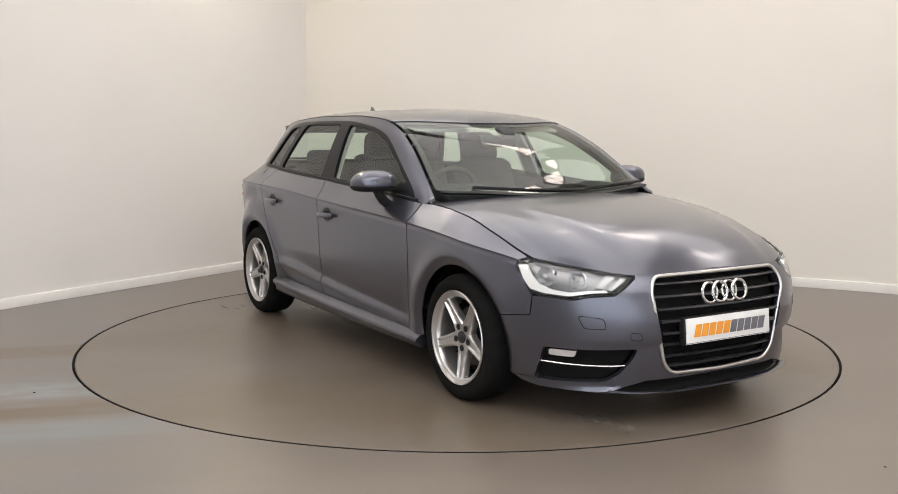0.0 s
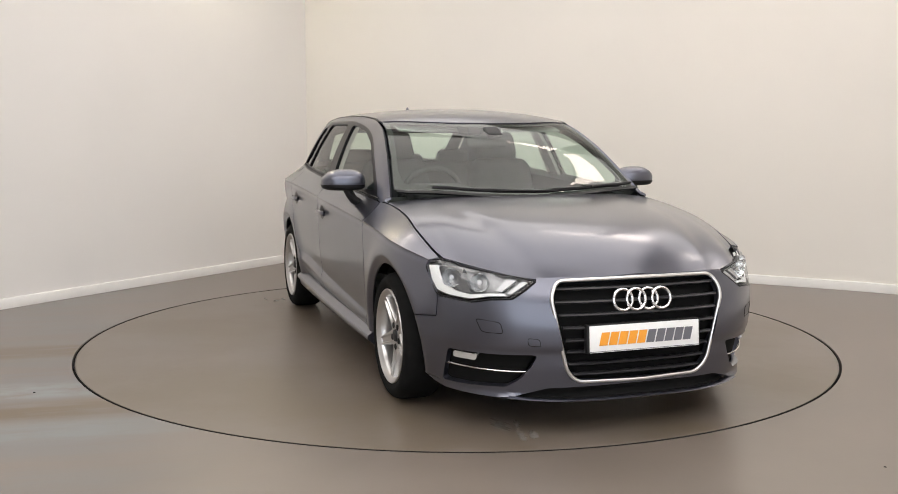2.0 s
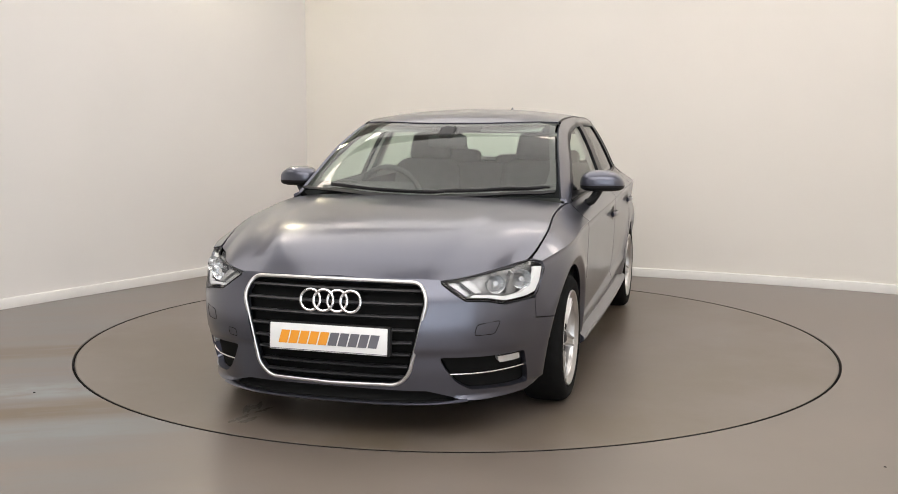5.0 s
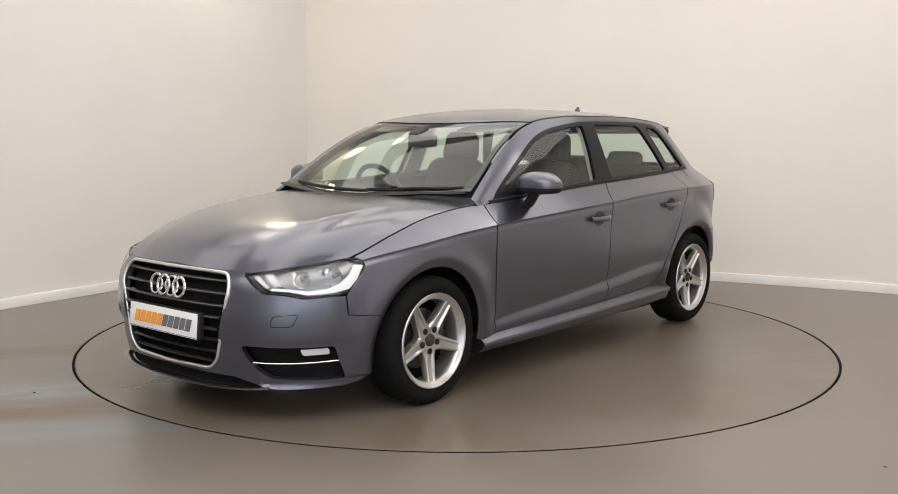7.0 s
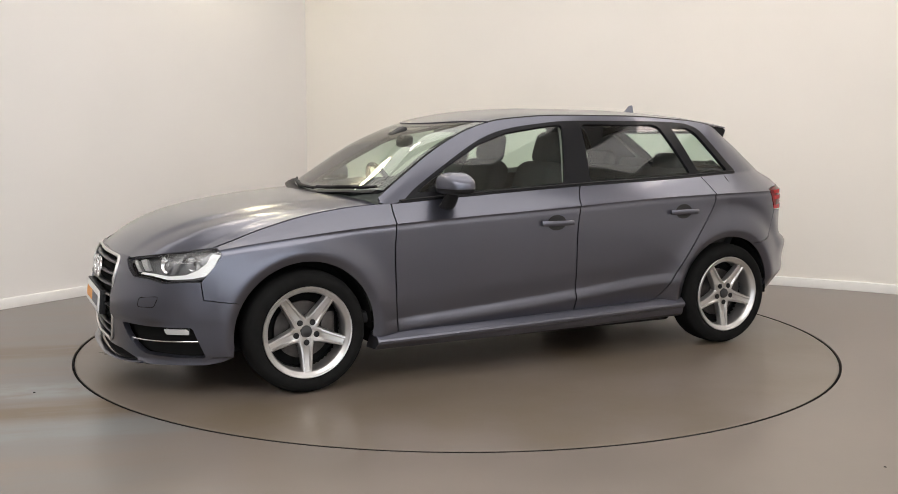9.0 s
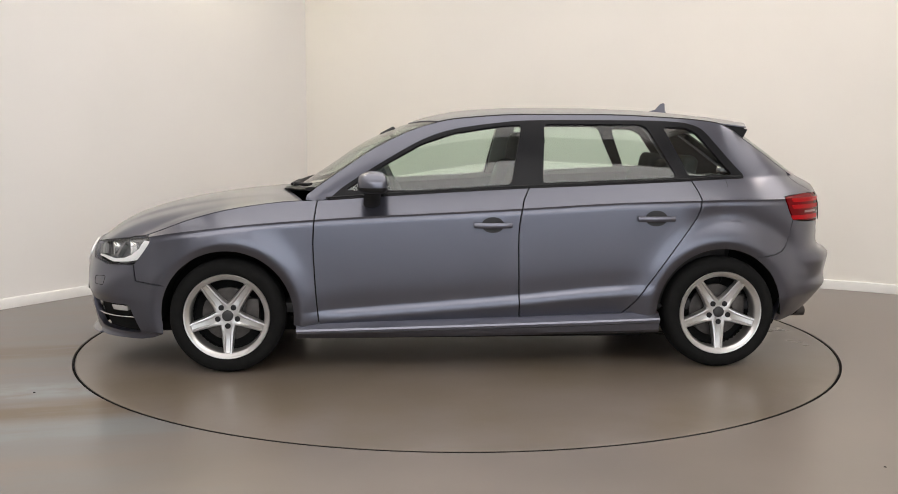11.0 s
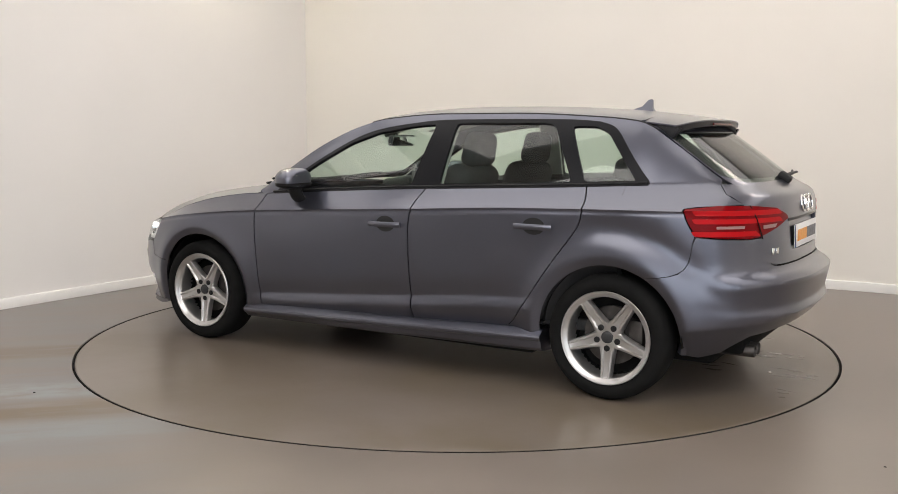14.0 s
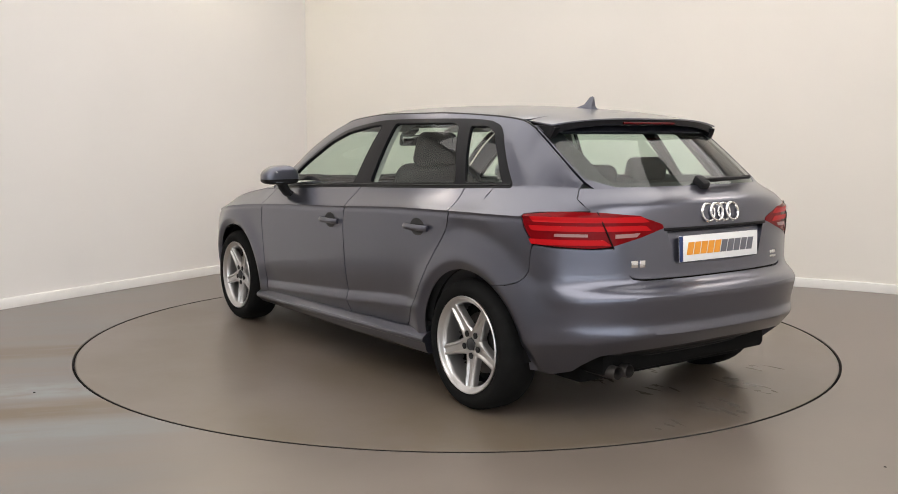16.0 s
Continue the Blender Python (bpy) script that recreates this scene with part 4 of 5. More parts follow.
link("rear_bumper", *patch(rear, sym(rb), (0.016, 0.011), back=0.03), PAINT, CAR, smooth=30)
diff = [(0.0, 0.366), (ry(0.45, 0.352), 0.352), (ry(0.595, 0.332), 0.331), (ry(0.635, 0.285), 0.281), (ry(0.60, 0.264), 0.264), (ry(0.4, 0.250), 0.250), (0.0, 0.246)]


def diffuser(w, z):
    x, y, zz = rear(w, z)
    return (x + 0.040 + 1.0 * max(0, 0.32 - z) + (0.010 if 0.285 < z < 0.30 else 0) + 0.03 * (abs(y) / 0.64) ** 4, y * 0.985, zz + 0.012)


link("rear_diffuser", *patch(diffuser, sym(diff), (0.02, 0.008), back=0.03), M_BLACK, CAR, "black plastic rear diffuser", smooth=30)
gate = [(0.0, 1.032), (ry(0.35, 1.032), 1.032), (rx(-1.770, 1.03), 1.031), (rx(-1.8055, 0.990), 0.990), (rx(-1.859, 0.962), 0.962), (rx(-1.888, 0.943), 0.943), (ry(0.60, 0.88), 0.88), (ry(0.568, 0.80), 0.80), (ry(0.516, 0.695), 0.695), (ry(0.490, 0.667), 0.667), (ry(0.45, 0.659), 0.659), (0.0, 0.658)]
lamp = [(rx(-1.665, 0.925), 0.925), (rx(-1.80, 0.942), 0.940), (ry(0.60, 0.94), 0.938), (ry(0.45, 0.925), 0.924), (ry(0.345, 0.885), 0.886), (ry(0.335, 0.870), 0.870), (ry(0.45, 0.833), 0.833), (ry(0.57, 0.798), 0.798), (ry(0.64, 0.790), 0.790), (rx(-1.80, 0.795), 0.797), (rx(-1.725, 0.805), 0.805), (rx(-1.69, 0.86), 0.86)]
lamp = rounded(lamp, 0.012, 4)
lamp_m = [(-a, b) for a, b in lamp]
recess_p = rounded(sym([(0.0, 0.868), (ry(0.325, 0.868), 0.866), (ry(0.315, 0.84), 0.84), (ry(0.28, 0.715), 0.715), (0.0, 0.71)]), 0.02, 4)
link("tailgate", *patch(rear, sym(gate), (0.016, 0.011), [lamp, lamp_m, recess_p], back=0.03), PAINT, CAR, smooth=30)
link("plate_recess", *patch(lambda w, z: (rear(w, z)[0] + 0.012 + 0.3 * max(0, z - 0.80), *rear(w, z)[1:]), recess_p, 0.02, back=0), PAINT, CAR)
for s in (0, 1):
    f = (lambda vf: flip(vf)) if s else (lambda vf: vf)
    h = new("tail_lamp")
    h.parent = CAR
    tagged(h, "red tail lamp with bright bars")
    link("lens", *f(patch(rear, lamp, (0.012, 0.009), back=0.02, lift=0.002)), M_RED, h)
    for nm, z0, z1, y0, mm in (("light_bar", 0.896, 0.919, 0.41, M_REDIN), ("light_bar", 0.861, 0.883, 0.40, M_REDIN), ("lower_band", 0.803, 0.826, 0.575, M_REDIN)):
        b = [(rx(-1.70, z1), z1), (ry(0.60, z1), z1), (ry(y0 + 0.03, z1), z1), (ry(y0, z0), z0), (ry(0.60, z0), z0), (rx(-1.715, z0), z0)]
        link(nm, *f(patch(rear, rounded(b, 0.008, 3), (0.014, 0.006), back=0.004, lift=0.004)), mm, h)
    b = [(rx(-1.80, 0.850), 0.850), (ry(0.66, 0.850), 0.850), (ry(0.66, 0.838), 0.838), (rx(-1.80, 0.838), 0.838)]
    link("clear_band", *f(patch(rear, b, (0.014, 0.006), back=0.004, lift=0.004)), M_CLEAR, h)
    b = [(ry(0.56, 0.848), 0.848), (ry(0.455, 0.852), 0.852), (ry(0.47, 0.836), 0.836), (ry(0.56, 0.832), 0.832)]
    link("reversing_lamp", *f(patch(rear, b, (0.010, 0.005), back=0.004, lift=0.004)), M_CLEAR, h)
    gp = [(ry(y, z), z) for y, z in ((0.616, 0.942), (0.603, 0.88), (0.571, 0.80), (0.566, 0.788))]
    link("lamp_split", *f(tube([Vector(rear(w, z)) + Vector((-0.006, 0.003, 0)) for w, z in gp], 0.003, 0.003, 5)), M_GAP, h)
badge("rear_badge", (-2.036, 0, 0.925), 12, True, 0.038, 0.052, 0.006)
plate("rear_plate", (-2.037, 0, 0.775), 180, -3)
for yy, zz, wd, hh in ((0.478, 0.722, 0.034, 0.030), (0.442, 0.722, 0.028, 0.030), (-0.398, 0.718, 0.017, 0.016), (-0.420, 0.718, 0.019, 0.016), (-0.440, 0.718, 0.008, 0.016), (-0.420, 0.697, 0.052, 0.012)):
    xx = rear(ry(yy, zz), zz)[0] - 0.001
    part("model_badge", box_bm(0.004, wd, hh, 0.001, pose(xx, yy, zz, 0, 0, -8 if yy > 0 else 8)), M_CHROME, CAR, "small chrome model badge bar")
# black strip stands for the underside shadow above the plate
recess_shade_line = [Vector(rear(ry(y, 0.862), 0.862)) + Vector((0.006, 0, 0.0)) for y in np.linspace(-0.335, 0.335, 25)]
link("recess_shade", *tube(recess_shade_line, 0.010, 0.009, 8), M_GLOSS, CAR, "black strip below the tailgate grip")

# rear window and roof spoiler
rw_mid = spl((-1.50, 1.330), (-1.60, 1.263), (-1.75, 1.158), (-1.935, 1.020))
bow = lambda y: 0.625 * (1 - max(0, 1 - (abs(y) / 0.72) ** NR) ** (1 / NR))


def back_glass(x, y):
    return (x + bow(y), y, rw_mid(x))


edge = []
for xe in np.linspace(-1.42, -1.762, 14):
    ye = rail_y(xe) - 0.006
    edge.append((xe - bow(ye), ye))
gate_top = edge + [(-1.934, 0.54), (-1.934, -0.54)] + [(x, -y) for x, y in reversed(edge)]
rw_side = [(xe - bow(rail_y(xe) - 0.012), rail_y(xe) - 0.012) for xe in np.linspace(-1.47, -1.750, 9)]
rw = rw_side + [(-1.915, 0.46), (-1.915, -0.46)] + [(x, -y) for x, y in reversed(rw_side)]
rw_in = rounded([(-1.57, -0.475), (-1.888, -0.465), (-1.888, 0.465), (-1.57, 0.475)], 0.04, 6)
link("tailgate_frame", *patch(back_glass, gate_top, 0.014, [rw], lift=0.002), PAINT, CAR)
link("rear_window", *patch(back_glass, rw, 0.03, back=0.0), M_GLASS, CAR, "clear green-tinted rear window")
link("rear_window_border", *patch(back_glass, rw, 0.014, [rw_in], back=0.01, lift=-0.004), M_GLOSS, CAR, "black rear window border")
sp_end = lambda y: -1.61 + 0.07 * (abs(y) / 0.53) ** 2.5


def spoiler_top(s, y):
    x = -1.378 + (sp_end(y) + 1.378) * s
    return (x, y, mid_z(x) - 0.045 * (abs(y) / 0.55) ** 3 + 0.004 * s)


def spoiler_under(s, y):
    x, yy, z = spoiler_top(s, y)
    return (x + 0.012, yy, z - 0.030 - 0.050 * (1 - s) - 0.012 * (abs(y) / 0.53) ** 4)


def slab(f_top, f_low, n, m, half):
    verts, faces = [], []
    for f in (f_top, f_low):
        verts += [f(i / n, half * (2 * j / m - 1)) for i in range(n + 1) for j in range(m + 1)]
    o, w = (n + 1) * (m + 1), m + 1
    for i in range(n):
        for j in range(m):
            a = i * w + j
            faces += [(a, a + w, a + w + 1, a + 1), (o + a, o + a + 1, o + a + w + 1, o + a + w)]
    for i in range(n):
        for j in (0, m):
            a = i * w + j
            faces.append((a, o + a, o + a + w, a + w) if j == 0 else (a, a + w, o + a + w, o + a))
    for j in range(m):
        a = n * w + j
        faces.append((a, o + a, o + a + 1, a + 1))
        faces.append((j, j + 1, o + j + 1, o + j))
    return verts, faces


link("spoiler", *slab(spoiler_top, lambda s, y: (spoiler_top(s, y)[0], y, spoiler_top(s, y)[2] - 0.006), 10, 36, 0.548), PAINT, CAR, smooth=30)
link("spoiler_underside", *slab(lambda s, y: (spoiler_top(s * 0.97, y)[0], y * 0.985, spoiler_top(s * 0.97, y)[2] - 0.0065), spoiler_under, 10, 36, 0.545), M_GLOSS, CAR, "gloss black spoiler underside", smooth=30)
brake = [(sp_end(y) + 0.004, y, spoiler_top(1, y)[2] - 0.022) for y in np.linspace(-0.17, 0.17, 13)]
link("brake_light", *tube(brake, 0.005, 0.006, 6), M_REDDK, CAR, "dark red high brake light")
for s in (1, -1):
    fin = [(-1.42, 0.545, 1.300), (-1.45, 0.546, 1.272), (-1.508, 0.545, 1.236), (-1.522, 0.544, 1.244), (-1.535, 0.541, 1.266), (-1.548, 0.535, 1.290)]
    o = len(fin)
    verts = [(x, s * y, z) for x, y, z in fin] + [(x, s * (y - 0.03), z) for x, y, z in fin]
    faces = [tuple(range(o)), tuple(range(o, 2 * o))[::-1]] + [(i, o + i, o + (i + 1) % o, (i + 1) % o) for i in range(o)]
    link("spoiler_flap", verts, [q[::-s] for q in faces], M_GLOSS, CAR, "gloss black spoiler side flap", smooth=0)
# rear wiper
hubp = Vector(back_glass(-1.915, 0)) + Vector((-0.01, 0, 0.012))
w = new("rear_wiper")
w.parent = CAR
part("wiper_base", box_bm(0.07, 0.055, 0.045, 0.015, Matrix.Translation(hubp) @ pose(0, 0, 0, 0, -33, 0)), M_BLACK, w)
link("wiper_arm", *tube([hubp + Vector((-0.012, 0, 0.014)), hubp + Vector((-0.010, -0.14, 0.018)), hubp + Vector((0.012, -0.33, 0.016))], 0.008, 0.006, 8), M_BLACK, w)
link("wiper_blade", *tube([hubp + Vector((0.0, -0.06, 0.010)), hubp + Vector((0.012, -0.24, 0.014)), hubp + Vector((0.05, -0.40, 0.016))], 0.006, 0.010, 6), M_BLACK, w)
# exhaust
for yy in (0.50, 0.43):
    link("tailpipe", *(lambda vf: ([(y - 1.872, x + yy, z + 0.246) for x, y, z in vf[0]], vf[1]))(lathe_y([(0.027, -0.06), (0.030, -0.055), (0.030, 0.12), (0.026, 0.12), (0.026, -0.055)], 24)), M_DISC, CAR, "steel tailpipe")

# aerial fin
fin_x = [(-1.10, 0.0), (-1.13, 0.016), (-1.165, 0.026), (-1.195, 0.060), (-1.215, 0.066), (-1.222, 0.060), (-1.222, 0.018), (-1.232, 0.0)]
zb0 = mid_z(-1.17) - 0.006
wdt = lambda h: 0.022 * max(0.12, 1 - (h / 0.045)) if h < 0.045 else 0.003
verts = [(x, wdt(h), zb0 + h) for x, h in fin_x] + [(x, -wdt(h), zb0 + h) for x, h in fin_x]
o = len(fin_x)
link("roof_aerial", verts, [tuple(range(o))[::-1], tuple(range(o, 2 * o))] + [(i, (i + 1) % o, o + (i + 1) % o, o + i) for i in range(o)], PAINT, CAR, "grey shark-fin aerial", smooth=20)


# door handles; a flat dark disc paints the shade of each bowl
def handle(x, z):
    yb = side(x, z)[1]
    for s in (1, -1):
        h = new("door_handle")
        h.parent = CAR
        bowl_shade = [(x + 0.060 * math.cos(t), z + 0.002 + 0.042 * math.sin(t)) for t in np.linspace(0, 2 * math.pi, 25)[:-1]]
        vf = patch(side, bowl_shade, 0.01, back=0.0, lift=0.002)
        link("bowl_shade", *(vf if s > 0 else flip(vf)), M_BOWL_SHADE, h)
        bar = [(x + u, s * (side(x + u, z)[1] + 0.008 + 0.016 * (1 - (u / 0.105) ** 4)), z + 0.02 * 0) for u in np.linspace(-0.098, 0.098, 15)]
        link("grip", *tube(bar, 0.010, 0.0145, 10), PAINT, h)


M_BOWL_SHADE = mat("bowl_shade_black", (0.02, 0.02, 0.022), 0.5, 0.2)
handle(-0.077, 0.783)
handle(-0.947, 0.815)


# door mirrors
def mirror_shell():
    bm = bmesh.new()
    bmesh.ops.create_uvsphere(bm, u_segments=28, v_segments=18, radius=1)
    for v in bm.verts:
        x, y, z = v.co
        x2 = math.copysign(abs(x) ** 0.75, x) * (0.092 if x > 0 else 0.056)
        y2 = math.copysign(abs(y) ** 0.62, y) * 0.118
        x2 -= 0.14 * max(0, y2)
        z2 = 0.070 * abs(z) ** 0.62 * (1 - 0.48 * max(0, y) ** 1.6 - 0.22 * max(0, -y) ** 2) if z > 0 else -0.042 * abs(z) ** 0.5
        v.co = (x2, y2, z2)
    return bm


for s in (1, -1):
    h = new("door_mirror")
    h.parent = CAR
    mm = Matrix.Translation((0.535, s * 0.895, 0.997)) @ Matrix.Diagonal((1, s, 1, 1))
    bm = mirror_shell()
    bmesh.ops.transform(bm, matrix=mm, verts=bm.verts)
    part("shell", bm, PAINT, h, smooth=60)
    bm = mirror_shell()
    bmesh.ops.transform(bm, matrix=mm @ Matrix.Translation((0, 0, -0.003)) @ Matrix.Diagonal((1.012, 1.012, 1.0, 1)), verts=bm.verts)
    bmesh.ops.bisect_plane(bm, geom=bm.verts[:] + bm.edges[:] + bm.faces[:], plane_co=mm @ Vector((0, 0, -0.012)), plane_no=(0, 0, 1), clear_outer=True)
    part("lower_shell", bm, M_BLACK, h, "black lower mirror shell", smooth=60)
    part("mirror_glass", box_bm(0.004, 0.125, 0.064, 0.0018, mm @ pose(-0.0505, -0.010, 0.002, 0, 0, 7)), M_MIRROR, h)
    link("foot", *tube([(0.556, s * 0.818, 0.888), (0.555, s * 0.842, 0.902), (0.553, s * 0.862, 0.930), (0.550, s * 0.880, 0.965)], 0.044, 0.024, 10), M_BLACK, h, "black mirror foot")

# front wipers and scuttle
cowl = [Vector(top(ws_low(y) + 0.012, y)) + Vector((0.008, 0, -0.004)) for y in np.linspace(-0.69, 0.69, 25)]
link("scuttle_panel", *tube(cowl, 0.035, 0.010, 8), M_BLACK, CAR, "black plastic scuttle")
for y0, y1 in ((-0.52, 0.10), (0.12, 0.62)):
    pts = [Vector(top(ws_low(y) - 0.010 - 0.012 * k, y)) + Vector((0.006, 0, 0.008)) for k, y in zip(np.linspace(0, 1, 9), np.linspace(y1, y0, 9))]
    link("wiper_blade", *tube(pts, 0.008, 0.010, 6), M_BLACK, CAR)
    pts = [Vector(top(ws_low(y) - 0.002 - 0.010 * k, y)) + Vector((0.01, 0, 0.014)) for k, y in zip(np.linspace(0, 1, 6), np.linspace(y1 + 0.05, (y0 + y1) / 2, 6))]
    link("wiper_arm", *tube(pts, 0.010, 0.008, 6), M_BLACK, CAR)


# wheels
def wheel():
    o = empty("wheel", "five-spoke silver alloy wheel with black tyre", "wheel")
    R, W2 = 0.303, 0.1025
    prof = [(0.222, 0.085), (0.232, 0.096), (0.255, 0.103), (0.275, 0.100), (0.290, 0.088), (0.2985, 0.072), (0.302, 0.05), (R, 0.0), (0.302, -0.05), (0.2985, -0.072), (0.290, -0.088), (0.27, -0.100), (0.225, -0.09), (0.218, 0.0)]
    link("tyre", *lathe_y(prof, 72), M_RUBBER, o, smooth=35)
    prof = [(0.208, -0.08), (0.214, -0.08), (0.204, 0.0), (0.206, 0.060), (0.214, 0.072), (0.222, 0.086), (0.226, 0.096), (0.223, 0.100), (0.217, 0.098), (0.212, 0.091), (0.201, 0.087), (0.196, 0.080), (0.192, 0.060), (0.194, -0.02), (0.20, -0.08)]
    link("rim", *lathe_y(prof, 72), M_ALLOY, o, smooth=35)
    link("inner_barrel", *lathe_y([(0.197, -0.078), (0.197, 0.02), (0.194, 0.02), (0.194, -0.078)], 48), M_BLACK, o)
    for i in range(5):
        a = math.pi / 2 + 2 * math.pi * i / 5 + math.pi
        verts, faces = [], []
        st = [(0.028, 0.044, 0.064, 0.0), (0.058, 0.040, 0.066, 0.002), (0.085, 0.034, 0.069, 0.009), (0.13, 0.0295, 0.075, 0.011), (0.175, 0.0265, 0.081, 0.010), (0.200, 0.025, 0.085, 0.006), (0.215, 0.027, 0.089, 0.001)]
        for r, hw, y, gr in st:
            for u, dy in ((-1.0, -0.04), (-1.0, -0.010), (-0.84, -0.001), (-0.58, 0.0), (-0.38, -gr), (0.38, -gr), (0.58, 0.0), (0.84, -0.001), (1.0, -0.010), (1.0, -0.04)):
                c, s_ = math.cos(a), math.sin(a)
                verts.append((r * c - u * hw * s_, y + dy, r * s_ + u * hw * c))
        k = 10
        for j in range(len(st) - 1):
            faces += [(j * k + q, (j + 1) * k + q, (j + 1) * k + (q + 1) % k, j * k + (q + 1) % k) for q in range(k)]
        faces += [tuple(range(k)), tuple((len(st) - 1) * k + q for q in range(k))[::-1]]
        link("spoke", verts, faces, M_ALLOY, o, smooth=30)
        b = a
        v, q = lathe_y([(0.0, 0.064), (0.010, 0.065), (0.0150, 0.0632), (0.0150, 0.03), (0.0, 0.03)], 12, False)
        link("wheel_bolt", [(x + 0.054 * math.cos(b), y + 0.004, z + 0.054 * math.sin(b)) for x, y, z in v], q, M_BLACK, o)
    link("hub", *lathe_y([(0.0, 0.060), (0.062, 0.058), (0.070, 0.050), (0.070, 0.02), (0.0, 0.02)], 40, False), M_ALLOY, o)
    link("centre_cap", *lathe_y([(0.0, 0.074), (0.022, 0.0735), (0.028, 0.070), (0.030, 0.060), (0.0, 0.055)], 32, False), M_TRIM, o, "dark grey centre cap")
    link("brake_disc", *lathe_y([(0.0, 0.012), (0.07, 0.012), (0.072, 0.0), (0.142, 0.0), (0.142, -0.02), (0.0, -0.02)], 48, False), M_DISC, o, "worn steel brake disc")
    part("brake_calliper", box_bm(0.07, 0.05, 0.13, 0.012, pose(-0.125, -0.005, 0.02)), M_DISC, o)
    link("hub_carrier", *lathe_y([(0.0, -0.03), (0.19, -0.04), (0.19, -0.06), (0.0, -0.06)], 32, False), M_GAP, o, "black brake backing plate")
    return o


W0 = wheel()
W0.parent = CAR
W0.matrix_basis = pose(WB, 0.765, HUB_Z)
for x, s, y in ((-WB, 1, 0.762), (WB, -1, 0.765), (-WB, -1, 0.762)):
    copy_thing(W0, pose(x, s * y, HUB_Z, 0, 0, 0 if s > 0 else 180))

# wheel housings and underbody
for cx in (WB, -WB):
    for s in (1, -1):
        prof = [(0.352, 0.0), (0.352, 0.235), (0.0, 0.245)]
        n, verts, faces = 28, [], []
        for i in range(n + 1):
            t = math.pi * (1.04 * i / n - 0.02)
            for r, d in prof:
                verts.append((cx + r * math.cos(t), s * (0.805 - d), HUB_Z + r * math.sin(t)))
        for i in range(n):
            faces += [(i * 3 + j, (i + 1) * 3 + j, (i + 1) * 3 + j + 1, i * 3 + j + 1) for j in (0, 1)]
        link("wheel_liner", verts, faces, M_GAP, CAR, "black wheel arch liner")
part("underbody", merge(box_bm(3.57, 1.10, 0.10, 0.03, pose(0.035, 0, 0.215)), box_bm(1.85, 1.62, 0.09, 0.02, pose(0.0, 0, 0.215)), box_bm(0.30, 1.10, 0.10, 0.03, pose(-1.74, 0, 0.275))), M_GAP, CAR, "black underbody")


# black backing behind the panels blocks light, so the gaps show dark
def gap_backing(x, z):
    p = side(x, z)
    return (p[0], p[1] - 0.022, p[2])


sk = [(0.93, 0.24)] + [(0.975, 0.26)] + arch(WB, 183, 40, r=0.36) + [(1.60, 0.70), (1.55, belt(1.55) - 0.03)] + beltline(1.5, -1.6, -0.03) + [(-1.66, 0.95), (-1.66, 0.62)] + [(-WB - 0.36 * math.cos(radians(a)), HUB_Z + 0.36 * math.sin(radians(a))) for a in np.linspace(60, 180, 20)] + [(-0.95, 0.24)]
both("gap_backing", patch(gap_backing, sk, 0.03, back=0), M_GAP)
link("tail_gap_backing", *patch(lambda w, z: (rear(w, z)[0] + 0.035, rear(w, z)[1] * 0.97, z), sym([(0, 1.0), (ry(0.56, 1.0), 1.0), (rx(-1.7, 0.95), 0.95), (rx(-1.7, 0.60), 0.60), (0, 0.45)]), 0.03, back=0), M_GAP, CAR)
part("engine_bay", box_bm(0.75, 1.15, 0.34, 0.05, pose(1.52, 0, 0.46)), M_GAP, CAR)
both("pillar_cover", patch(lambda x, z: (x, side(x, z)[1] - 0.028, z), [(-0.19, 0.97), (-0.35, 0.97), (-0.375, 1.33), (-0.26, 1.33)], 0.02, back=0.02), M_LINER, "pale grey inner pillar cover")


# ---- cabin
def seat(x, y):
    o = new("front_seat")
    o.parent = CAR
    part("cushion", box_bm(0.52, 0.50, 0.17, 0.06, pose(x + 0.05, y, 0.50, 0, -6, 0), 4), M_CLOTH, o)
    bm = box_bm(0.16, 0.49, 0.62, 0.065, None, 4)
    for v in bm.verts:
        v.co.y *= 1 - 0.22 * max(0, v.co.z / 0.31) ** 2
        v.co.x += 0.03 * (abs(v.co.y) / 0.25) ** 2
    bmesh.ops.transform(bm, matrix=pose(x - 0.27, y, 0.79, 0, -17, 0), verts=bm.verts)
    part("backrest", bm, M_CLOTH, o)
    bm = box_bm(0.10, 0.27, 0.19, 0.045, None, 4)
    for v in bm.verts:
        v.co.y *= 1 - 0.15 * (v.co.z / 0.09) * (1 if v.co.z > 0 else 0.3)
    bmesh.ops.transform(bm, matrix=pose(x - 0.375, y, 1.175, 0, -12, 0), verts=bm.verts)
    part("headrest", bm, M_CLOTH, o)
    for d in (-0.07, 0.07):
        link("headrest_post", *tube([(x - 0.345, y + d, 1.03), (x - 0.368, y + d, 1.13)], 0.006, 0.006, 8), M_SATIN, o)


seat(0.02, 0.36)
seat(0.02, -0.36)
o = new("rear_bench")
o.parent = CAR
part("cushion", box_bm(0.5, 1.22, 0.17, 0.06, pose(-0.82, 0, 0.52, 0, -6, 0), 4), M_CLOTH, o)
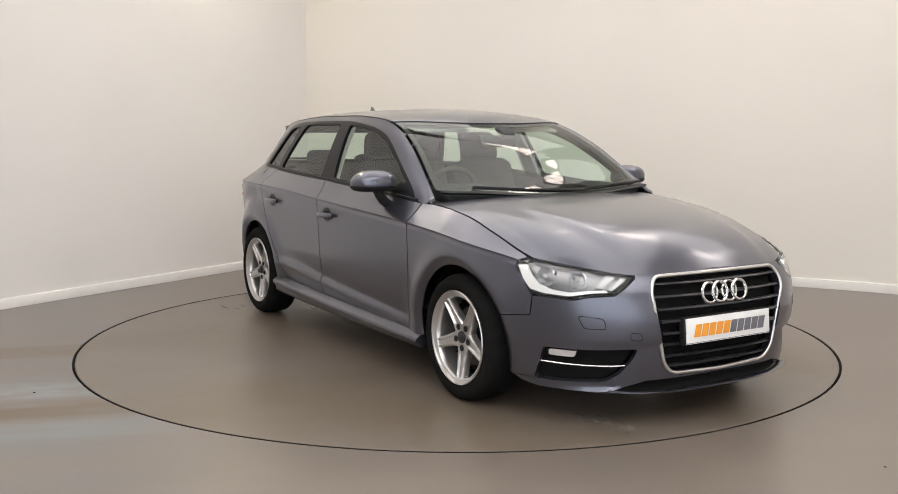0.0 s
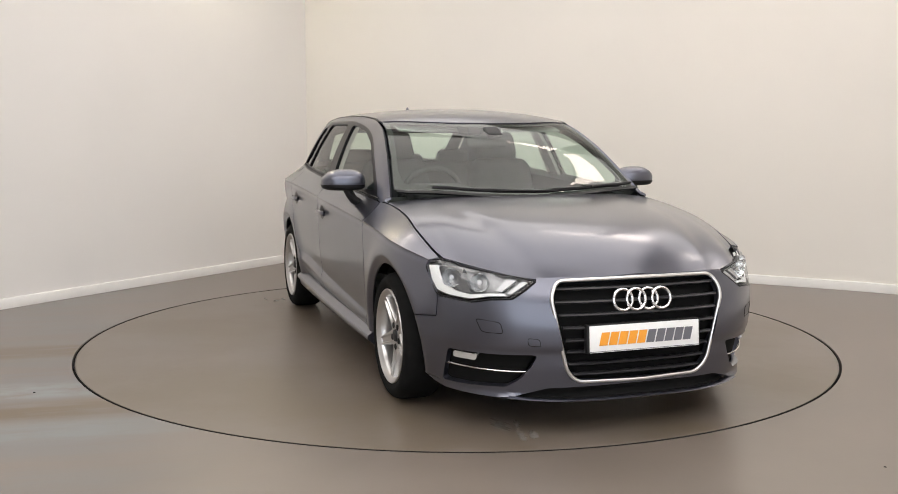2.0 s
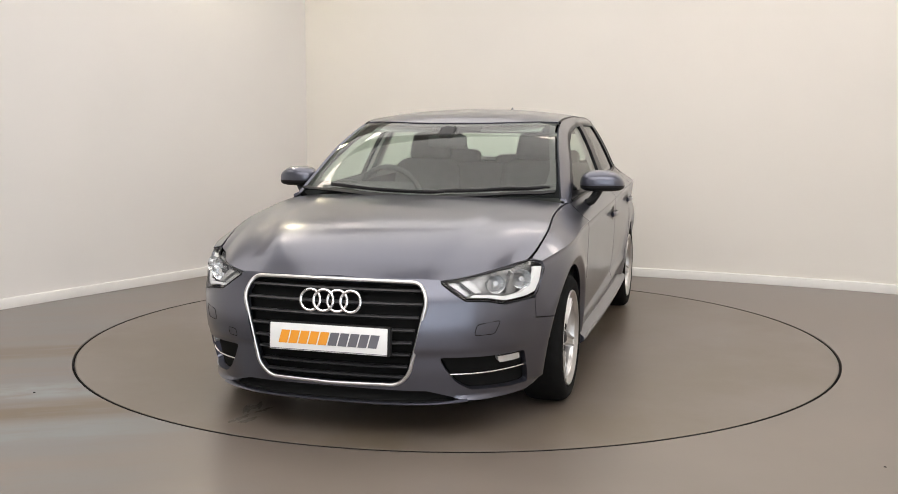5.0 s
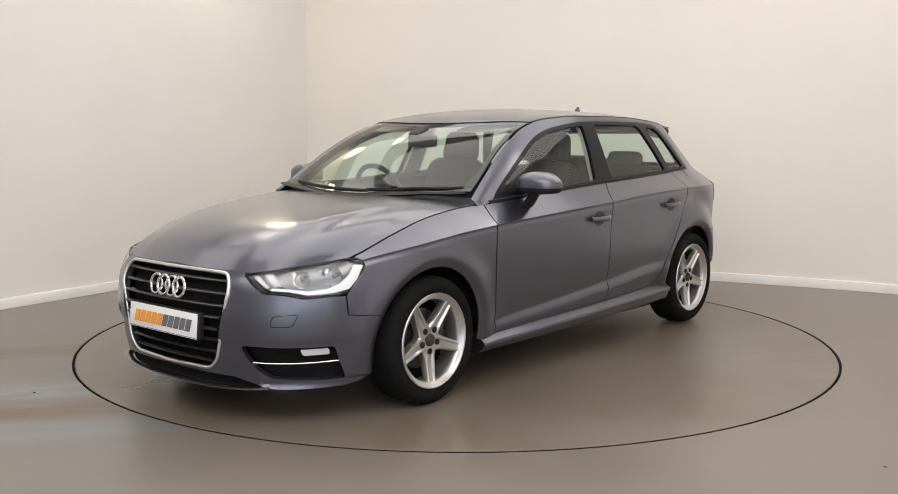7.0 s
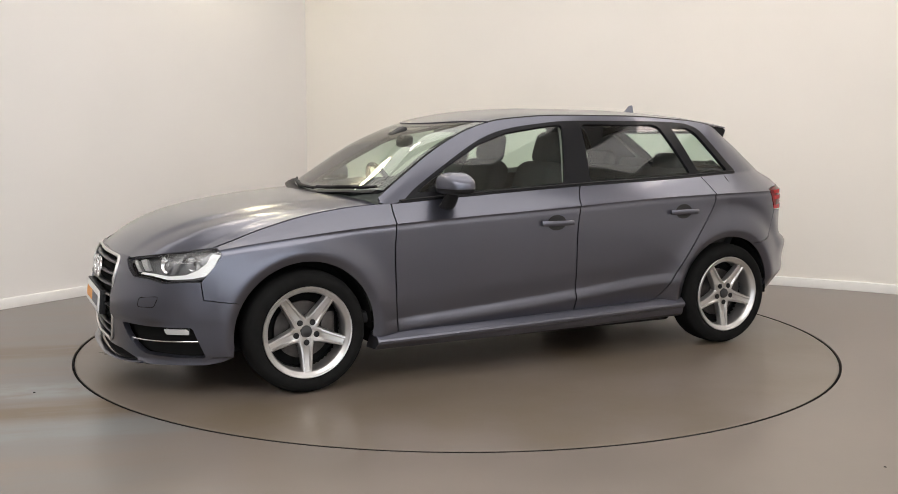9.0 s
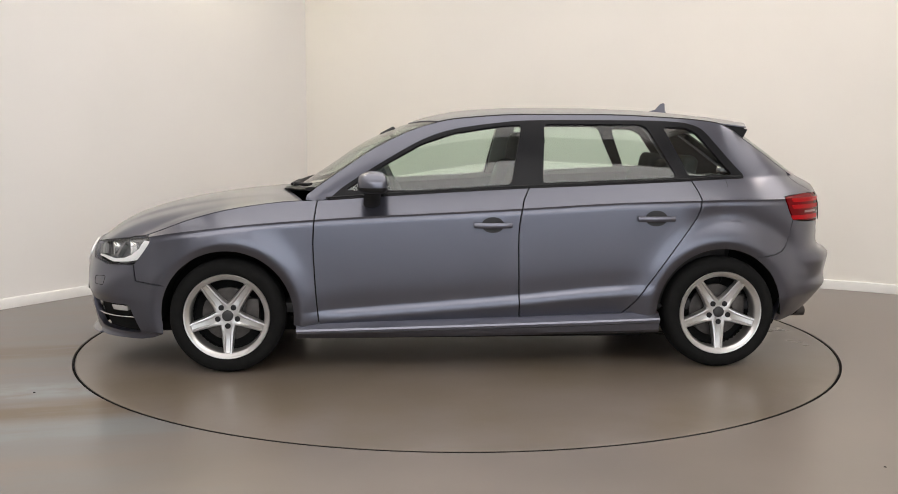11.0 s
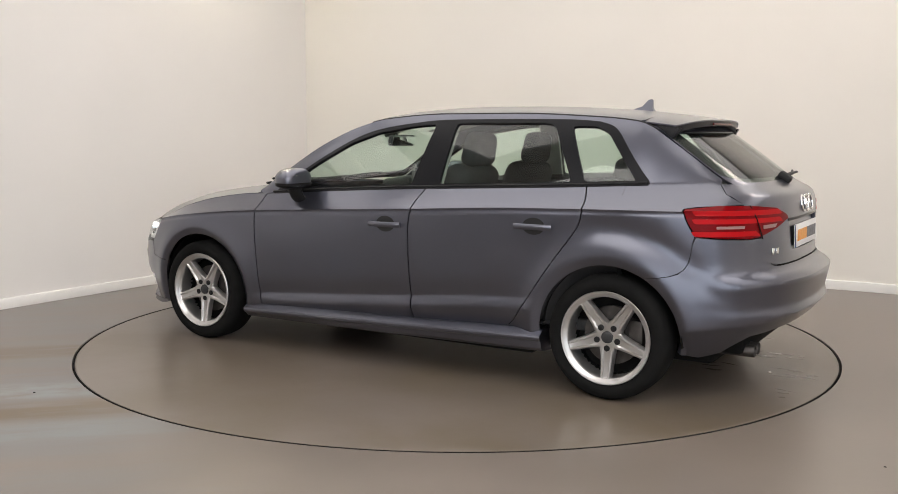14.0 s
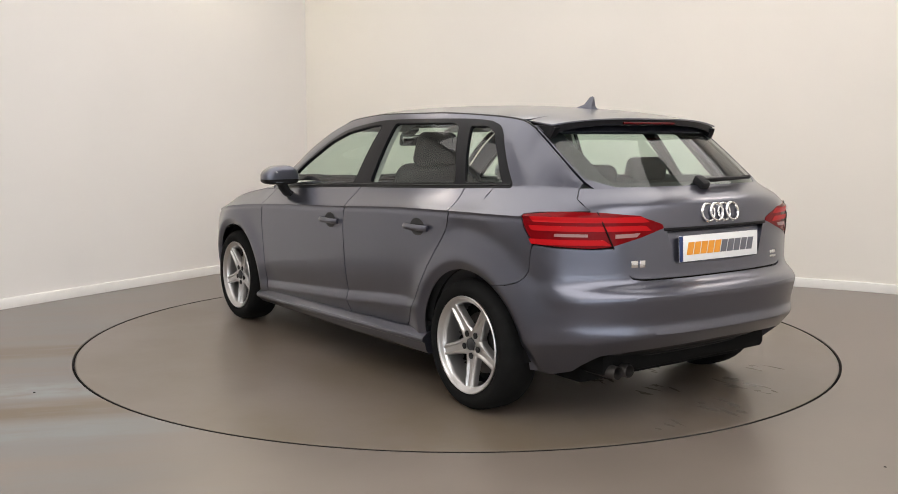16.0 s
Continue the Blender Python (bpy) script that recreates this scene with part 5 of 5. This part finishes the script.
part("backrest", box_bm(0.15, 1.22, 0.56, 0.06, pose(-1.14, 0, 0.78, 0, -20, 0), 4), M_CLOTH, o)
for y in (-0.37, 0.0, 0.37):
    part("headrest", box_bm(0.10, 0.25, 0.13, 0.04, pose(-1.24, y, 1.075 if y else 1.04, 0, -12, 0), 4), M_CLOTH, o)
part("floor_pan", box_bm(2.6, 1.5, 0.06, 0.02, pose(-0.25, 0, 0.33)), M_TRIM, CAR)
both("door_lining", patch(lambda x, z: (x, side(x, z)[1] - 0.075, z), [(0.80, 0.34), (-1.36, 0.34), (-1.36, belt(-1.36) - 0.03)] + beltline(-1.30, 0.72, -0.012) + [(0.80, 0.90)], 0.05, back=-0.05), M_TRIM, "black door lining")
dash = box_bm(0.42, 1.42, 0.30, 0.07, None, 4)
for v in dash.verts:
    v.co.x -= 0.10 * (abs(v.co.y) / 0.7) ** 2
    v.co.z -= 0.05 * (abs(v.co.y) / 0.7) ** 2 if v.co.z > 0 else 0
bmesh.ops.transform(dash, matrix=pose(0.70, 0, 0.775, 0, 6, 0), verts=dash.verts)
part("dashboard", dash, M_TRIM, CAR, "black dashboard")
part("instrument_hood", box_bm(0.22, 0.36, 0.10, 0.04, pose(0.60, -0.36, 0.925, 0, 8, 0), 4), M_TRIM, CAR)
part("centre_console", box_bm(0.9, 0.24, 0.22, 0.04, pose(0.25, 0, 0.50), 3), M_TRIM, CAR)
sw = new("steering_wheel")
sw.parent = CAR
v, q = tube([(0, 0.182 * math.cos(t), 0.182 * math.sin(t)) for t in np.linspace(0, 2 * math.pi, 41)[:-1]], 0.015, 0.016, 10, True, up=(1, 0, 0))
link("rim", v, q, M_TRIM, sw)
part("airbag_cover", box_bm(0.06, 0.17, 0.13, 0.03, None, 3), M_TRIM, sw)
for a in (0, 180, 270):
    part("wheel_spoke", box_bm(0.025, 0.11, 0.035, 0.008, pose(0, 0, 0, a) @ pose(0, 0.12, 0)), M_TRIM, sw)
part("column", box_bm(0.25, 0.08, 0.08, 0.02, pose(0.14, 0, 0)), M_TRIM, sw)
sw.matrix_basis = pose(0.42, -0.36, 0.90, 0, 24, 0)
link("headliner", *patch(lambda x, y: (x, y, top(x, y)[2] - 0.030), [(0.26, 0.50), (-1.40, 0.50), (-1.40, -0.50), (0.26, -0.50)], 0.06, back=0), M_LINER, CAR, "pale cloth headliner")
part("rear_shelf", box_bm(0.42, 1.05, 0.02, 0.006, pose(-1.52, 0, 0.985)), M_TRIM, CAR)
rm = new("rear_view_mirror")
rm.parent = CAR
part("mirror_shell", box_bm(0.035, 0.235, 0.070, 0.016, pose(0.425, -0.015, 1.215, 0, -8, -6), 3), M_TRIM, rm)
part("mirror_glass", box_bm(0.003, 0.21, 0.055, 0.001, pose(0.405, -0.013, 1.213, 0, -8, -6)), M_MIRROR, rm)
link("stem", *tube([(0.44, 0, 1.235), (0.48, 0, 1.275)], 0.012, 0.012, 8), M_TRIM, rm)
part("sensor_cover", box_bm(0.10, 0.09, 0.03, 0.012, pose(0.475, 0, 1.268, 0, 28, 0), 3), M_TRIM, CAR)
both("sun_visor", (lambda bm: ([tuple(v.co) for v in bm.verts], [[v.index for v in f.verts] for f in bm.faces]))((lambda bm: (bm.verts.ensure_lookup_table(), bm.verts.index_update(), bm)[2])(box_bm(0.15, 0.36, 0.014, 0.005, pose(0.24, 0.33, 1.292, 0, 14, 0)))), M_LINER)

# ---------------------------------------------------------------- turning
TURN = [(0, -58.41), (0.5, -59.17), (1.0, -61.44), (1.5, -65.26), (2.0, -70.75), (2.5, -76.6), (3.0, -82.6), (3.5, -88.6), (4.0, -94.7), (5.0, -106.5), (6.0, -118.4), (6.5, -124.45), (7.0, -130.35), (7.5, -136.2), (8.0, -142.1), (8.5, -147.95), (9.0, -153.8), (10.0, -165.3), (11.0, -176.7), (11.5, -182.5), (12.0, -188.25), (12.5, -194.0), (13.0, -199.8), (13.5, -205.55), (14.0, -211.4), (14.5, -217.25), (15.0, -223.15), (15.5, -229.05), (16.0, -235.0)]
CAR_ON_TABLE = pose(-0.0515, 0.0668, 0.0)


def motions():
    walk(TURNTABLE, [(t, pose(0, 0, 0, 0, 0, a)) for t, a in TURN])
    walk(CAR, [(t, pose(0, 0, 0, 0, 0, a) @ CAR_ON_TABLE) for t, a in TURN])


motions()
